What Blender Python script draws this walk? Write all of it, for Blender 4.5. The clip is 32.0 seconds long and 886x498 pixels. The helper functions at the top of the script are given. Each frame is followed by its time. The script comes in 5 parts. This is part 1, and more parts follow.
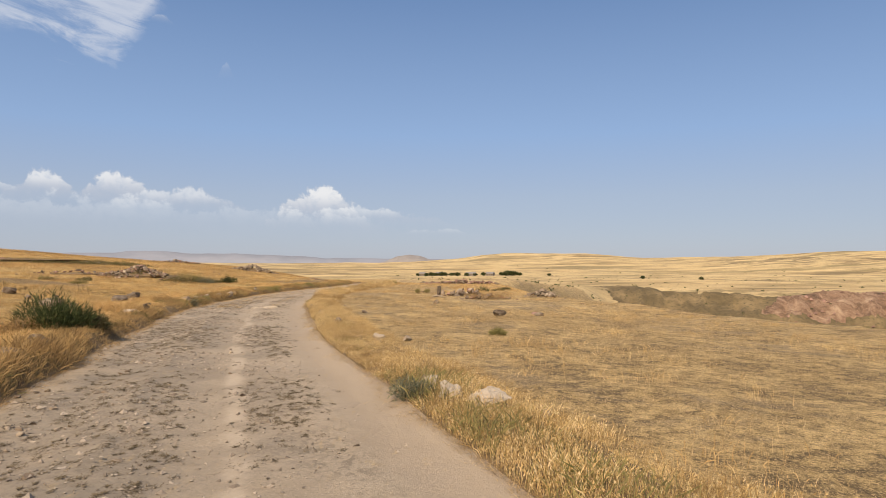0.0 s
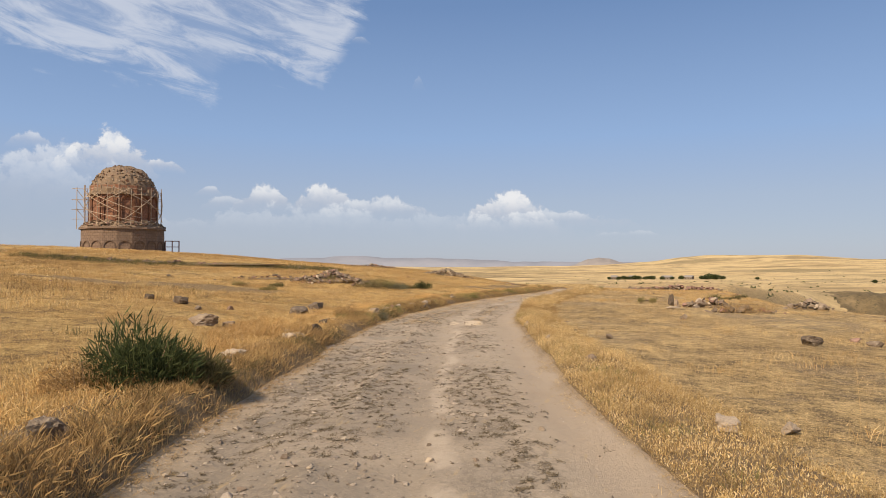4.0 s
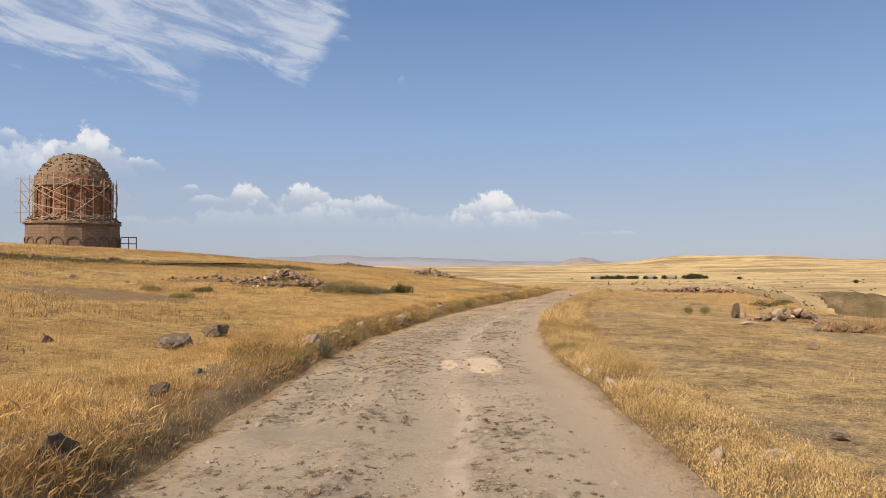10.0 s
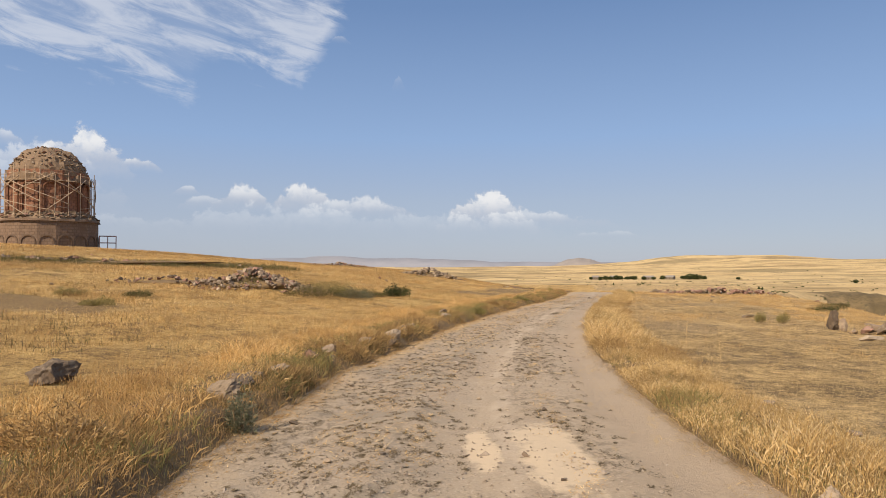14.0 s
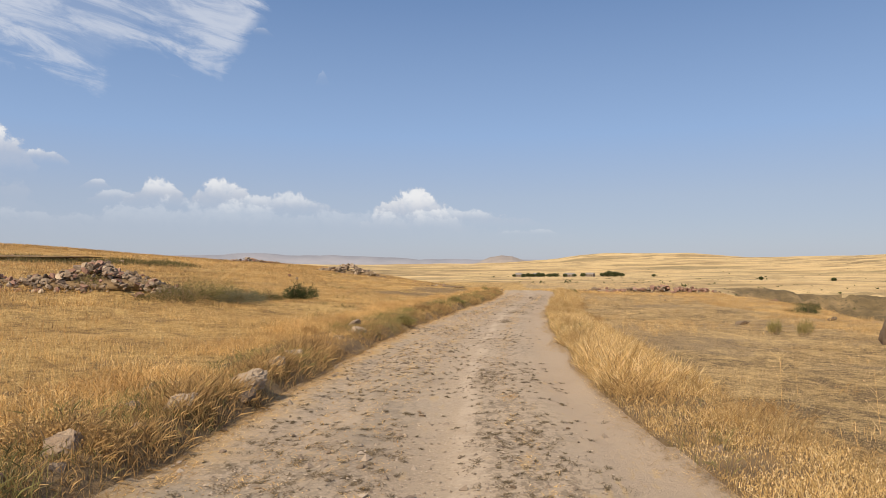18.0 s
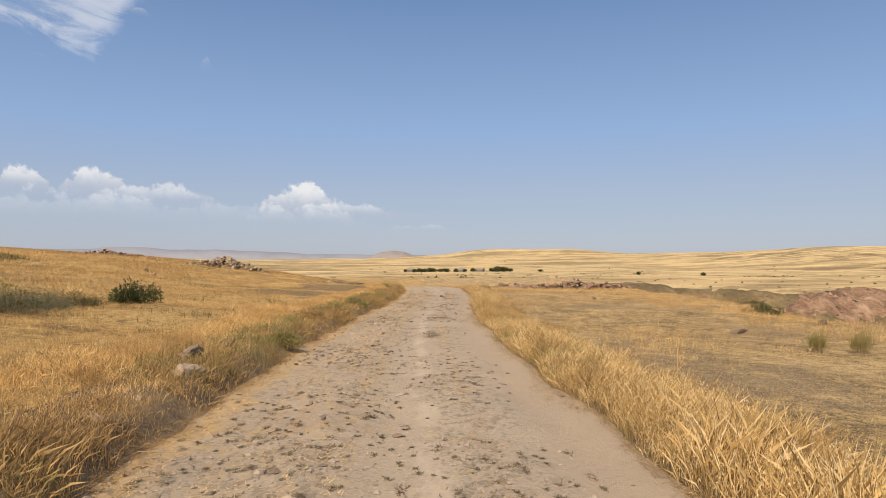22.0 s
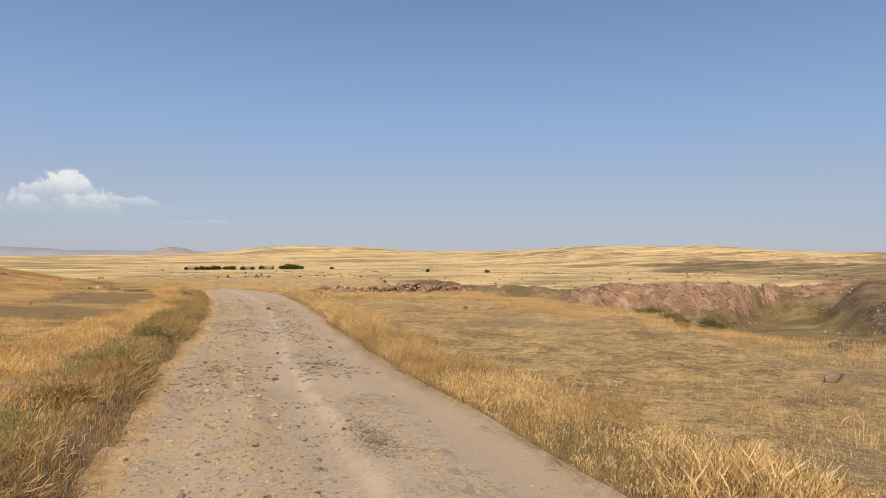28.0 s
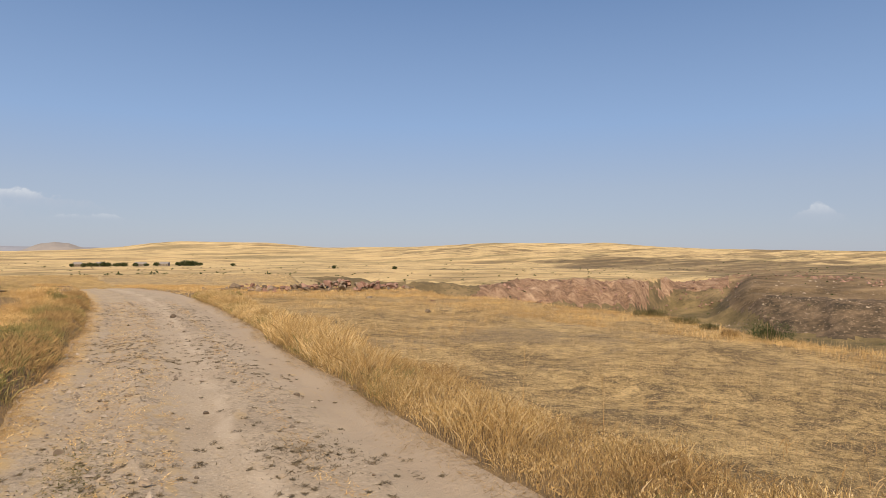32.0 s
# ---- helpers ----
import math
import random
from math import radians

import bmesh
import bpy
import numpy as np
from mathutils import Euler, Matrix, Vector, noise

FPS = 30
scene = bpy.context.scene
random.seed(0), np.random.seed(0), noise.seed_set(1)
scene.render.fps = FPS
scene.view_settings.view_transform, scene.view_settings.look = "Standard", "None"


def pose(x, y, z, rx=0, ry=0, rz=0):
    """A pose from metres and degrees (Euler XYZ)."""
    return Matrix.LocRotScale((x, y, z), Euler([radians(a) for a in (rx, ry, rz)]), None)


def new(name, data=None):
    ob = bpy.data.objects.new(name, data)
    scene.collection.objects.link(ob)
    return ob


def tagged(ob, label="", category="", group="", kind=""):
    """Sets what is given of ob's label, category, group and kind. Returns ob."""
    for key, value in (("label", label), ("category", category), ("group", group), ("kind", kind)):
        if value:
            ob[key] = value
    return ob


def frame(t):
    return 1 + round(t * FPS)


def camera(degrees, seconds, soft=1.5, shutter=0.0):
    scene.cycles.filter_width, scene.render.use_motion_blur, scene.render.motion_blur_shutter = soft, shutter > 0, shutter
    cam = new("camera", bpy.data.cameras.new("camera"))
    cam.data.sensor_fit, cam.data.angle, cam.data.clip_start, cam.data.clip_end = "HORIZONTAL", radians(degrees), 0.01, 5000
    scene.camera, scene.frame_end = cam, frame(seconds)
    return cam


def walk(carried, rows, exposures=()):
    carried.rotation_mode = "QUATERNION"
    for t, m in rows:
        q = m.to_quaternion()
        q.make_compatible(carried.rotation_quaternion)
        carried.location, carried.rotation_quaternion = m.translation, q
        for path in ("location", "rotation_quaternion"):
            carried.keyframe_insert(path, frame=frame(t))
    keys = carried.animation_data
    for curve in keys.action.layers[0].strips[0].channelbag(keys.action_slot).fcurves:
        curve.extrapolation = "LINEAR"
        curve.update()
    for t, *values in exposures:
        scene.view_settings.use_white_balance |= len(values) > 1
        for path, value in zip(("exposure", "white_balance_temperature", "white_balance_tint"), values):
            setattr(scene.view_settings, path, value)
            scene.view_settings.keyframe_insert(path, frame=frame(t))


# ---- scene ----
EXPO = 0.30
cam = camera(66.52, 32.0, soft=0.8)
# seconds, eye x, y, z, tilt up, turn right, lean
PATH = [
    (0.0, 0.000, -0.000, 1.500, 1.07, 2.59, 0.09),
    (0.5, -0.157, 0.793, 1.471, 1.20, -5.41, -0.01),
    (1.0, -0.319, 1.578, 1.431, 1.42, -11.38, -0.00),
    (1.5, -0.532, 2.399, 1.429, 1.46, -14.09, 0.07),
    (2.0, -0.741, 3.174, 1.451, 1.51, -14.74, -0.03),
    (2.5, -0.945, 3.958, 1.466, 1.48, -14.75, -0.17),
    (3.0, -1.181, 4.739, 1.476, 1.46, -14.31, -0.03),
    (3.5, -1.447, 5.553, 1.484, 1.41, -13.73, -0.10),
    (5.5, -2.296, 8.554, 1.519, 1.39, -12.29, -0.16),
    (6.0, -2.416, 9.300, 1.519, 1.40, -11.95, -0.20),
    (6.5, -2.543, 10.044, 1.517, 1.39, -11.63, -0.26),
    (7.0, -2.661, 10.799, 1.509, 1.37, -11.38, -0.25),
    (7.5, -2.821, 11.553, 1.503, 1.39, -11.30, -0.25),
    (8.0, -2.975, 12.315, 1.495, 1.35, -11.28, -0.23),
    (8.5, -3.174, 13.068, 1.485, 1.36, -11.39, -0.20),
    (9.0, -3.385, 13.805, 1.470, 1.34, -11.52, -0.18),
    (9.5, -3.660, 14.555, 1.461, 1.36, -11.67, -0.10),
    (10.0, -3.903, 15.319, 1.449, 1.32, -11.81, -0.09),
    (10.5, -4.143, 16.095, 1.430, 1.33, -11.94, -0.10),
    (11.0, -4.385, 16.847, 1.404, 1.31, -12.00, -0.05),
    (11.5, -4.632, 17.580, 1.391, 1.35, -12.01, -0.06),
    (12.0, -4.819, 18.307, 1.366, 1.36, -11.95, -0.08),
    (12.5, -5.012, 19.049, 1.342, 1.37, -11.86, -0.10),
    (13.0, -5.176, 19.831, 1.340, 1.38, -11.71, -0.12),
    (13.5, -5.288, 20.540, 1.322, 1.38, -11.65, -0.15),
    (15.5, -5.818, 23.442, 1.259, 1.45, -11.07, -0.33),
    (16.0, -5.940, 24.204, 1.247, 1.41, -10.51, -0.28),
    (16.5, -6.049, 25.003, 1.226, 1.33, -8.82, -0.21),
    (17.0, -6.201, 25.843, 1.229, 1.34, -7.50, -0.22),
    (17.5, -6.325, 26.638, 1.200, 1.27, -6.24, -0.21),
    (18.0, -6.420, 27.469, 1.185, 1.15, -5.18, -0.15),
    (18.5, -6.505, 28.290, 1.187, 1.17, -4.00, -0.14),
    (19.0, -6.597, 29.078, 1.136, 1.11, -3.10, -0.06),
    (19.5, -6.668, 29.861, 1.083, 1.07, -2.41, -0.06),
    (20.0, -6.752, 30.649, 1.071, 1.01, -1.84, -0.09),
    (20.5, -6.835, 31.400, 1.078, 0.95, -0.36, -0.15),
    (21.0, -6.979, 32.139, 1.070, 0.88, 0.89, -0.02),
    (21.5, -7.126, 32.868, 1.056, 0.81, 2.46, -0.01),
    (22.0, -7.173, 33.620, 1.036, 0.73, 4.05, 0.02),
    (22.5, -7.147, 34.331, 1.026, 0.70, 7.10, 0.01),
    (23.0, -7.186, 35.022, 1.022, 0.66, 10.94, 0.06),
    (23.5, -7.295, 35.727, 1.020, 0.56, 14.27, 0.22),
    (24.0, -7.414, 36.437, 1.015, 0.57, 16.03, 0.31),
    (24.5, -7.544, 37.136, 1.023, 0.60, 16.97, 0.36),
    (25.0, -7.692, 37.813, 1.035, 0.59, 17.78, 0.32),
    (25.5, -7.841, 38.461, 1.071, 0.62, 18.82, 0.36),
    (27.5, -8.062, 41.180, 1.075, 0.61, 21.44, 0.26),
    (28.0, -8.072, 41.817, 1.066, 0.56, 21.72, 0.26),
    (28.5, -8.064, 42.494, 1.057, 0.57, 21.98, 0.26),
    (29.0, -8.018, 43.179, 1.001, 0.53, 22.22, 0.23),
    (29.5, -8.008, 43.881, 0.936, 0.48, 22.43, 0.25),
    (30.0, -7.984, 44.619, 0.907, 0.47, 22.63, 0.25),
    (30.5, -7.982, 45.379, 0.906, 0.45, 22.97, 0.30),
    (31.0, -7.904, 46.097, 0.909, 0.42, 24.59, 0.32),
    (31.5, -7.775, 46.746, 0.902, 0.34, 26.30, 0.35),
    (32.0, -7.600, 47.338, 0.886, 0.30, 29.69, 0.36),
]
walk(cam, [(t, pose(x, y, z, 90 + tilt, 0, -turn) @ pose(0, 0, 0, 0, 0, lean)) for t, x, y, z, tilt, turn, lean in PATH],
     exposures=[(0.0, EXPO), (21.0, EXPO), (25.0, EXPO - 0.03), (32.0, EXPO - 0.05)])


# ---- world, sun ----
SUN_TURN, SUN_UP = 204.0, 41.0  # compass turn from +y towards +x, height in degrees

world = bpy.data.worlds.new("sky")
scene.world = world
world.use_nodes = True


class Graph:
    """A small helper that strings shader nodes together."""

    def __init__(self, tree):
        self.tree = tree
        tree.nodes.clear()

    def node(self, kind, ins=(), **props):
        n = self.tree.nodes.new("ShaderNode" + kind)
        for key, value in props.items():
            setattr(n, key, value)
        for key, value in dict(ins).items():
            socket = n.inputs[key]
            if isinstance(value, bpy.types.NodeSocket):
                self.tree.links.new(value, socket)
            else:
                socket.default_value = value
        return n

    def math(self, op, a, b=0.0, c=0.0, clamp=False):
        n = self.node("Math", {0: a, 1: b, 2: c}, operation=op, use_clamp=clamp)
        return n.outputs[0]

    def mix(self, f, a, b, blend="MIX"):
        a = (*a, 1) if isinstance(a, tuple) and len(a) == 3 else a
        b = (*b, 1) if isinstance(b, tuple) and len(b) == 3 else b
        return self.node("Mix", {0: f, 6: a, 7: b}, data_type="RGBA", blend_type=blend).outputs[2]

    def noise(self, vec, scale, detail=4.0, rough=0.55, distort=0.0):
        return self.node("TexNoise", {"Vector": vec, "Scale": scale, "Detail": detail, "Roughness": rough, "Distortion": distort}).outputs[0]

    def step(self, v, lo, hi):
        return self.node("MapRange", {0: v, 1: lo, 2: hi, 3: 0.0, 4: 1.0}, interpolation_type="SMOOTHSTEP").outputs[0]

    def ramp(self, f, stops):
        n = self.node("ValToRGB", {0: f})
        e = n.color_ramp.elements
        while len(e) < len(stops):
            e.new(0.5)
        for k, (at, col) in zip(e, stops):
            k.position, k.color = at, (*col, 1)
        return n.outputs[0]

    def scaled(self, vec, s):
        return self.node("VectorMath", {0: vec, 1: s}, operation="MULTIPLY").outputs[0]


g = Graph(world.node_tree)
sky = g.node("TexSky", sky_type="NISHITA", sun_disc=False, sun_elevation=radians(SUN_UP), sun_rotation=radians(SUN_TURN),
             altitude=1400.0, air_density=1.0, dust_density=1.2, ozone_density=4.0)
way = g.node("TexCoord").outputs["Generated"]
sep = g.node("SeparateXYZ", {0: way})
turn_d = g.math("MULTIPLY", g.math("ARCTAN2", sep.outputs[0], sep.outputs[1]), 57.29578)
up_d = g.math("MULTIPLY", g.math("ARCSINE", sep.outputs[2]), 57.29578)
cell = g.node("CombineXYZ", {0: turn_d, 1: up_d, 2: 0.0}).outputs[0]
puff = g.noise(cell, 0.6, 8.0, 0.62, 0.25)
puff_big = g.noise(cell, 0.16, 3.0, 0.5)
rough_edge = g.math("ADD", g.math("MULTIPLY", g.math("SUBTRACT", puff, 0.5), 2.6), g.math("MULTIPLY", g.math("SUBTRACT", puff_big, 0.5), 1.6))


def heap_cloud(turn, base, wide, tall, fade=1.0):
    """One fair-weather heap cloud: a billowing top over a flat hazy base."""
    a = g.math("POWER", g.math("ABSOLUTE", g.math("DIVIDE", g.math("SUBTRACT", turn_d, turn), wide)), 1.6)
    e = g.math("DIVIDE", g.math("SUBTRACT", up_d, base), tall)
    inside = g.math("SUBTRACT", g.math("ADD", 1.0, g.math("MULTIPLY", rough_edge, 0.75)), g.math("ADD", a, e))
    body = g.step(inside, 0.0, 0.26)
    foot = g.step(g.math("ADD", e, g.math("MULTIPLY", rough_edge, 0.3)), -0.7, 0.75)
    return g.math("MULTIPLY", g.math("MULTIPLY", body, foot), fade), g.math("MULTIPLY", body, g.step(e, 0.05, 0.75))


gaps = g.step(g.noise(cell, 1.15, 7.0, 0.62, 0.3), 0.28, 0.56)
cover = bright = None
for spec in ((-7.9, 3.8, 3.8, 2.6, 0.95), (-4.5, 3.5, 7.0, 1.2, 0.5), (-23.4, 4.9, 2.4, 2.3, 0.85), (-18.5, 4.3, 5.6, 1.5, 0.6), (-28.2, 5.1, 2.1, 1.6, 0.8), (-31.0, 4.9, 2.0, 0.9, 0.4),
             (-39.6, 7.7, 3.5, 2.5, 0.95), (-43.0, 7.0, 4.6, 1.9, 0.5), (-36.0, 7.7, 1.6, 0.9, 0.8), (-44.8, 9.0, 1.3, 0.9, 0.55), (-45.0, 5.0, 9.0, 3.0, 0.3), (58.8, 2.8, 2.0, 1.2, 0.35), (-32.4, 5.9, 1.0, 0.6, 0.45), (-20.0, 2.6, 24.0, 2.4, 0.22), (-15.3, 15.0, 0.5, 0.9, 0.14), (-20.3, 18.4, 0.8, 0.5, 0.3), (2.0, 2.3, 4.0, 0.6, 0.2)):
    one, crown = heap_cloud(*spec)
    cover = one if cover is None else g.math("MAXIMUM", cover, one)
    bright = crown if bright is None else g.math("MAXIMUM", bright, crown)
cover = g.math("MULTIPLY", cover, g.math("ADD", 0.6, g.math("MULTIPLY", gaps, 0.4)))
# thin high streaks
slant = g.node("CombineXYZ", {0: g.math("MULTIPLY", turn_d, 0.11), 1: g.math("MULTIPLY", g.math("ADD", up_d, g.math("MULTIPLY", turn_d, 0.20)), 0.46), 2: 3.7}).outputs[0]
streak = g.step(g.noise(slant, 1.5, 8.0, 0.64, 0.5), 0.34, 0.64)
low_edge = g.ramp(g.math("DIVIDE", g.math("ADD", turn_d, 60.0), 50.0, clamp=True), tuple((at, (e / 30,) * 3) for at, e in ((0.0, 15.4), (0.3, 15.0), (0.43, 14.5), (0.556, 13.3), (0.582, 14.8), (0.62, 15.9), (0.68, 15.4), (0.732, 15.2), (0.765, 17.6), (0.86, 25.0))))
lower = g.math("SUBTRACT", g.math("ADD", up_d, g.math("ADD", g.math("MULTIPLY", rough_edge, 1.0), g.math("MULTIPLY", g.math("SUBTRACT", streak, 0.6), 2.2))), g.math("MULTIPLY", low_edge, 30.0))
veil = g.math("MULTIPLY", g.step(lower, -0.6, 2.4), g.math("ADD", 0.16, g.math("MULTIPLY", streak, 0.58)))
haze = g.ramp(g.math("DIVIDE", up_d, 45.0, clamp=True), ((0.0, (0.366, 0.385, 0.458)), (0.12, (0.338, 0.387, 0.49)), (0.235, (0.258, 0.368, 0.57)), (0.47, (0.145, 0.238, 0.43)), (1.0, (0.10, 0.19, 0.38))))
haze = g.scaled(haze, (10.0, 10.0, 10.0))
col = g.mix(g.math("SUBTRACT", 0.82, g.math("MULTIPLY", g.step(up_d, 25.0, 60.0), 0.82)), sky.outputs[0], haze)
shade = g.mix(g.math("MULTIPLY", bright, g.step(g.math("ADD", puff, g.math("MULTIPLY", puff_big, 0.4)), 0.35, 0.75)), (4.6, 4.85, 5.5), (7.3, 7.3, 7.35))
col = g.mix(cover, col, shade)
col = g.mix(veil, col, (5.6, 5.9, 6.6))
back = g.node("Background", {"Color": col, "Strength": 0.095})
g.tree.links.new(back.outputs[0], g.node("OutputWorld").inputs[0])

sun = new("sun", bpy.data.lights.new("sun", "SUN"))
sun.data.energy, sun.data.angle, sun.data.color = 4.85, radians(0.53), (1.0, 0.805, 0.58)
sun.matrix_world = pose(0, 0, 0, 90 - SUN_UP, 0, 180 - SUN_TURN)


# ---- materials ----
def material(name, rough=0.9):
    m = bpy.data.materials.new(name)
    m.use_nodes = True
    k = Graph(m.node_tree)
    k.out = k.node("OutputMaterial")
    k.bsdf = k.node("BsdfPrincipled", {"Roughness": rough})
    k.bsdf.inputs["Specular IOR Level"].default_value = 0.2
    m.node_tree.links.new(k.bsdf.outputs[0], k.out.inputs[0])
    k.pos = k.node("NewGeometry").outputs["Position"]
    k.mat = m
    return k


def paint(k, col, height=None, depth=0.02, strength=0.6):
    if isinstance(col, tuple):
        k.bsdf.inputs["Base Color"].default_value = (*col, 1)
    else:
        k.tree.links.new(col, k.bsdf.inputs["Base Color"])
    if height is not None:
        b = k.node("Bump", {"Height": height, "Distance": depth, "Strength": strength})
        k.tree.links.new(b.outputs[0], k.bsdf.inputs["Normal"])
    return k.mat


def field_material(name, light, middle, brown, soil, bare_lo, spots=()):
    """Matted dry grass over soil: patches, tufts and single straws."""
    k = material(name, 0.95)
    big = k.noise(k.pos, 0.16, 4, 0.6)
    mid = k.noise(k.pos, 0.8, 5, 0.62, 0.4)
    tuft = k.noise(k.pos, 4.5, 5, 0.68, 0.6)
    fine = k.noise(k.pos, 26.0, 5, 0.74)
    straw = k.noise(k.scaled(k.pos, (1.0, 0.55, 1.0)), 48.0, 3, 0.6, 1.2)
    blend = k.math("ADD", k.math("ADD", k.math("MULTIPLY", mid, 0.36), k.math("MULTIPLY", tuft, 0.50)), k.math("MULTIPLY", big, 0.14))
    col = k.ramp(blend, ((0.43, brown), (0.50, middle), (0.57, light)))
    col = k.mix(k.math("MULTIPLY", k.step(k.math("ADD", k.math("MULTIPLY", big, 0.6), k.math("MULTIPLY", k.noise(k.pos, 1.7, 5, 0.7), 0.4)), bare_lo, bare_lo + 0.09), 0.75), col, soil)
    sp = k.node("SeparateXYZ", {0: k.pos})
    for px, py, wx, wy in spots:
        ex = k.math("POWER", k.math("DIVIDE", k.math("SUBTRACT", sp.outputs[0], px), wx), 2.0)
        ey = k.math("POWER", k.math("DIVIDE", k.math("SUBTRACT", sp.outputs[1], py), wy), 2.0)
        rim = k.math("ADD", k.math("ADD", ex, ey), k.math("MULTIPLY", k.math("SUBTRACT", mid, 0.5), 2.4))
        col = k.mix(k.math("MULTIPLY", k.math("SUBTRACT", 1.0, k.step(rim, 0.5, 1.2)), 0.85), col, soil)
    col = k.mix(k.math("MULTIPLY", k.step(fine, 0.48, 0.62), 0.66), col, tuple(c * 0.42 for c in brown))
    col = k.mix(k.math("MULTIPLY", k.step(straw, 0.52, 0.62), 0.60), col, tuple(min(c * 1.25, 0.85) for c in light))
    return paint(k, col, k.math("ADD", k.math("ADD", fine, straw), k.math("MULTIPLY", tuft, 1.5)), 0.05, 0.9)


def far_material():
    k = material("far_grassland", 0.95)
    wide = k.scaled(k.pos, (0.35, 1.0, 1.0))
    big = k.noise(wide, 0.0065, 6, 0.62)
    mid = k.noise(wide, 0.035, 5, 0.65)
    fine = k.noise(k.pos, 0.5, 4, 0.7)
    col = k.ramp(big, ((0.36, (0.21, 0.155, 0.085)), (0.43, (0.44, 0.32, 0.16)), (0.5, (0.58, 0.435, 0.225)), (0.57, (0.47, 0.35, 0.18)), (0.63, (0.29, 0.225, 0.12))))
    col = k.mix(k.math("MULTIPLY", k.step(mid, 0.52, 0.62), 0.75), col, (0.22, 0.17, 0.09))
    col = k.mix(k.math("MULTIPLY", k.step(fine, 0.5, 0.65), 0.45), col, (0.14, 0.12, 0.065))
    sp = k.node("SeparateXYZ", {0: k.pos})
    ex, ey = k.math("ADD", sp.outputs[0], 7.7), k.math("SUBTRACT", sp.outputs[1], 46.4)
    far = k.math("SQRT", k.math("ADD", k.math("MULTIPLY", ex, ex), k.math("MULTIPLY", ey, ey)))
    open_plain = k.step(far, 520.0, 760.0)
    thin = k.noise(k.scaled(k.pos, (0.10, 1.0, 1.0)), 0.018, 5, 0.7)
    col = k.mix(k.math("MULTIPLY", k.math("MULTIPLY", k.step(thin, 0.54, 0.60), open_plain), 0.62), col, (0.23, 0.185, 0.09))
    col = k.mix(k.math("MULTIPLY", k.step(k.noise(k.scaled(k.pos, (0.08, 0.8, 1.0)), 0.03, 4, 0.65), 0.56, 0.62), k.math("MULTIPLY", open_plain, 0.55)), col, (0.68, 0.52, 0.27))
    # a scrub-covered terrace beyond the gorge
    turn = k.math("MULTIPLY", k.math("ARCTAN2", ex, ey), 57.29578)
    rag = k.math("MULTIPLY", k.math("SUBTRACT", k.noise(k.pos, 0.006, 5, 0.65), 0.5), 900.0)
    far = k.math("ADD", far, rag)
    turn = k.math("ADD", turn, k.math("MULTIPLY", rag, 0.03))
    belt = k.math("MULTIPLY", k.math("MULTIPLY", k.step(k.math("ADD", far, k.math("MULTIPLY", k.step(turn, 47.0, 54.0), 420.0)), 1040.0, 1120.0), k.math("SUBTRACT", 1.0, k.step(far, 1800.0, 1900.0))), k.math("MULTIPLY", k.step(turn, 38.0, 41.0), k.math("SUBTRACT", 1.0, k.step(turn, 90.0, 100.0))))
    line = k.math("MULTIPLY", k.math("MULTIPLY", k.step(far, 1985.0, 2010.0), k.math("SUBTRACT", 1.0, k.step(far, 2050.0, 2090.0))), k.step(turn, 18.0, 26.0))
    belt = k.math("MAXIMUM", belt, k.math("MULTIPLY", line, 0.7))
    col = k.mix(k.math("MULTIPLY", belt, k.math("ADD", 0.42, k.math("MULTIPLY", k.step(k.noise(wide, 0.02, 5, 0.7), 0.40, 0.58), 0.45))), col, (0.10, 0.072, 0.043))
    return paint(k, col, k.math("ADD", mid, fine), 2.0, 0.5)


def gorge_material():
    k = material("gorge_scrub", 0.95)
    a = k.noise(k.pos, 0.05, 5, 0.65)
    b = k.noise(k.pos, 0.45, 5, 0.7)
    col = k.ramp(a, ((0.3, (0.085, 0.066, 0.036)), (0.5, (0.155, 0.115, 0.06)), (0.7, (0.27, 0.195, 0.10))))
    col = k.mix(k.step(b, 0.5, 0.7), col, (0.07, 0.06, 0.035))
    return paint(k, col, b, 1.0, 0.5)


def red_material():
    k = material("red_scree", 0.95)
    streak = k.noise(k.scaled(k.pos, (1.0, 0.7, 0.35)), 0.11, 7, 0.72, 0.6)
    b = k.noise(k.pos, 0.35, 6, 0.75)
    col = k.ramp(streak, ((0.34, (0.155, 0.10, 0.066)), (0.5, (0.36, 0.225, 0.143)), (0.66, (0.60, 0.425, 0.285))))
    col = k.mix(k.math("MULTIPLY", k.step(b, 0.52, 0.66), 0.6), col, (0.17, 0.10, 0.066))
    pale = k.noise(k.pos, 0.8, 4, 0.7)
    col = k.mix(k.math("MULTIPLY", k.step(pale, 0.56, 0.66), 0.7), col, (0.56, 0.40, 0.27))
    return paint(k, col, k.math("ADD", b, pale), 2.2, 1.0)


def slope_material(name, dark, middle, light, spots, wide=0.05):
    k = material(name, 0.95)
    a = k.noise(k.scaled(k.pos, (0.6, 1.0, 1.6)), wide, 6, 0.68)
    b = k.noise(k.pos, 0.5, 5, 0.75)
    col = k.ramp(a, ((0.34, dark), (0.5, middle), (0.66, light)))
    col = k.mix(k.math("MULTIPLY", k.step(b, 0.55, 0.66), 0.7), col, spots)
    return paint(k, col, b, 1.2, 0.8)


# pale powder spilled on the track: x, y, half widths
POWDER = ((-5.66, 27.15, 0.33, 1.35), (-6.30, 27.3, 0.17, 0.75))


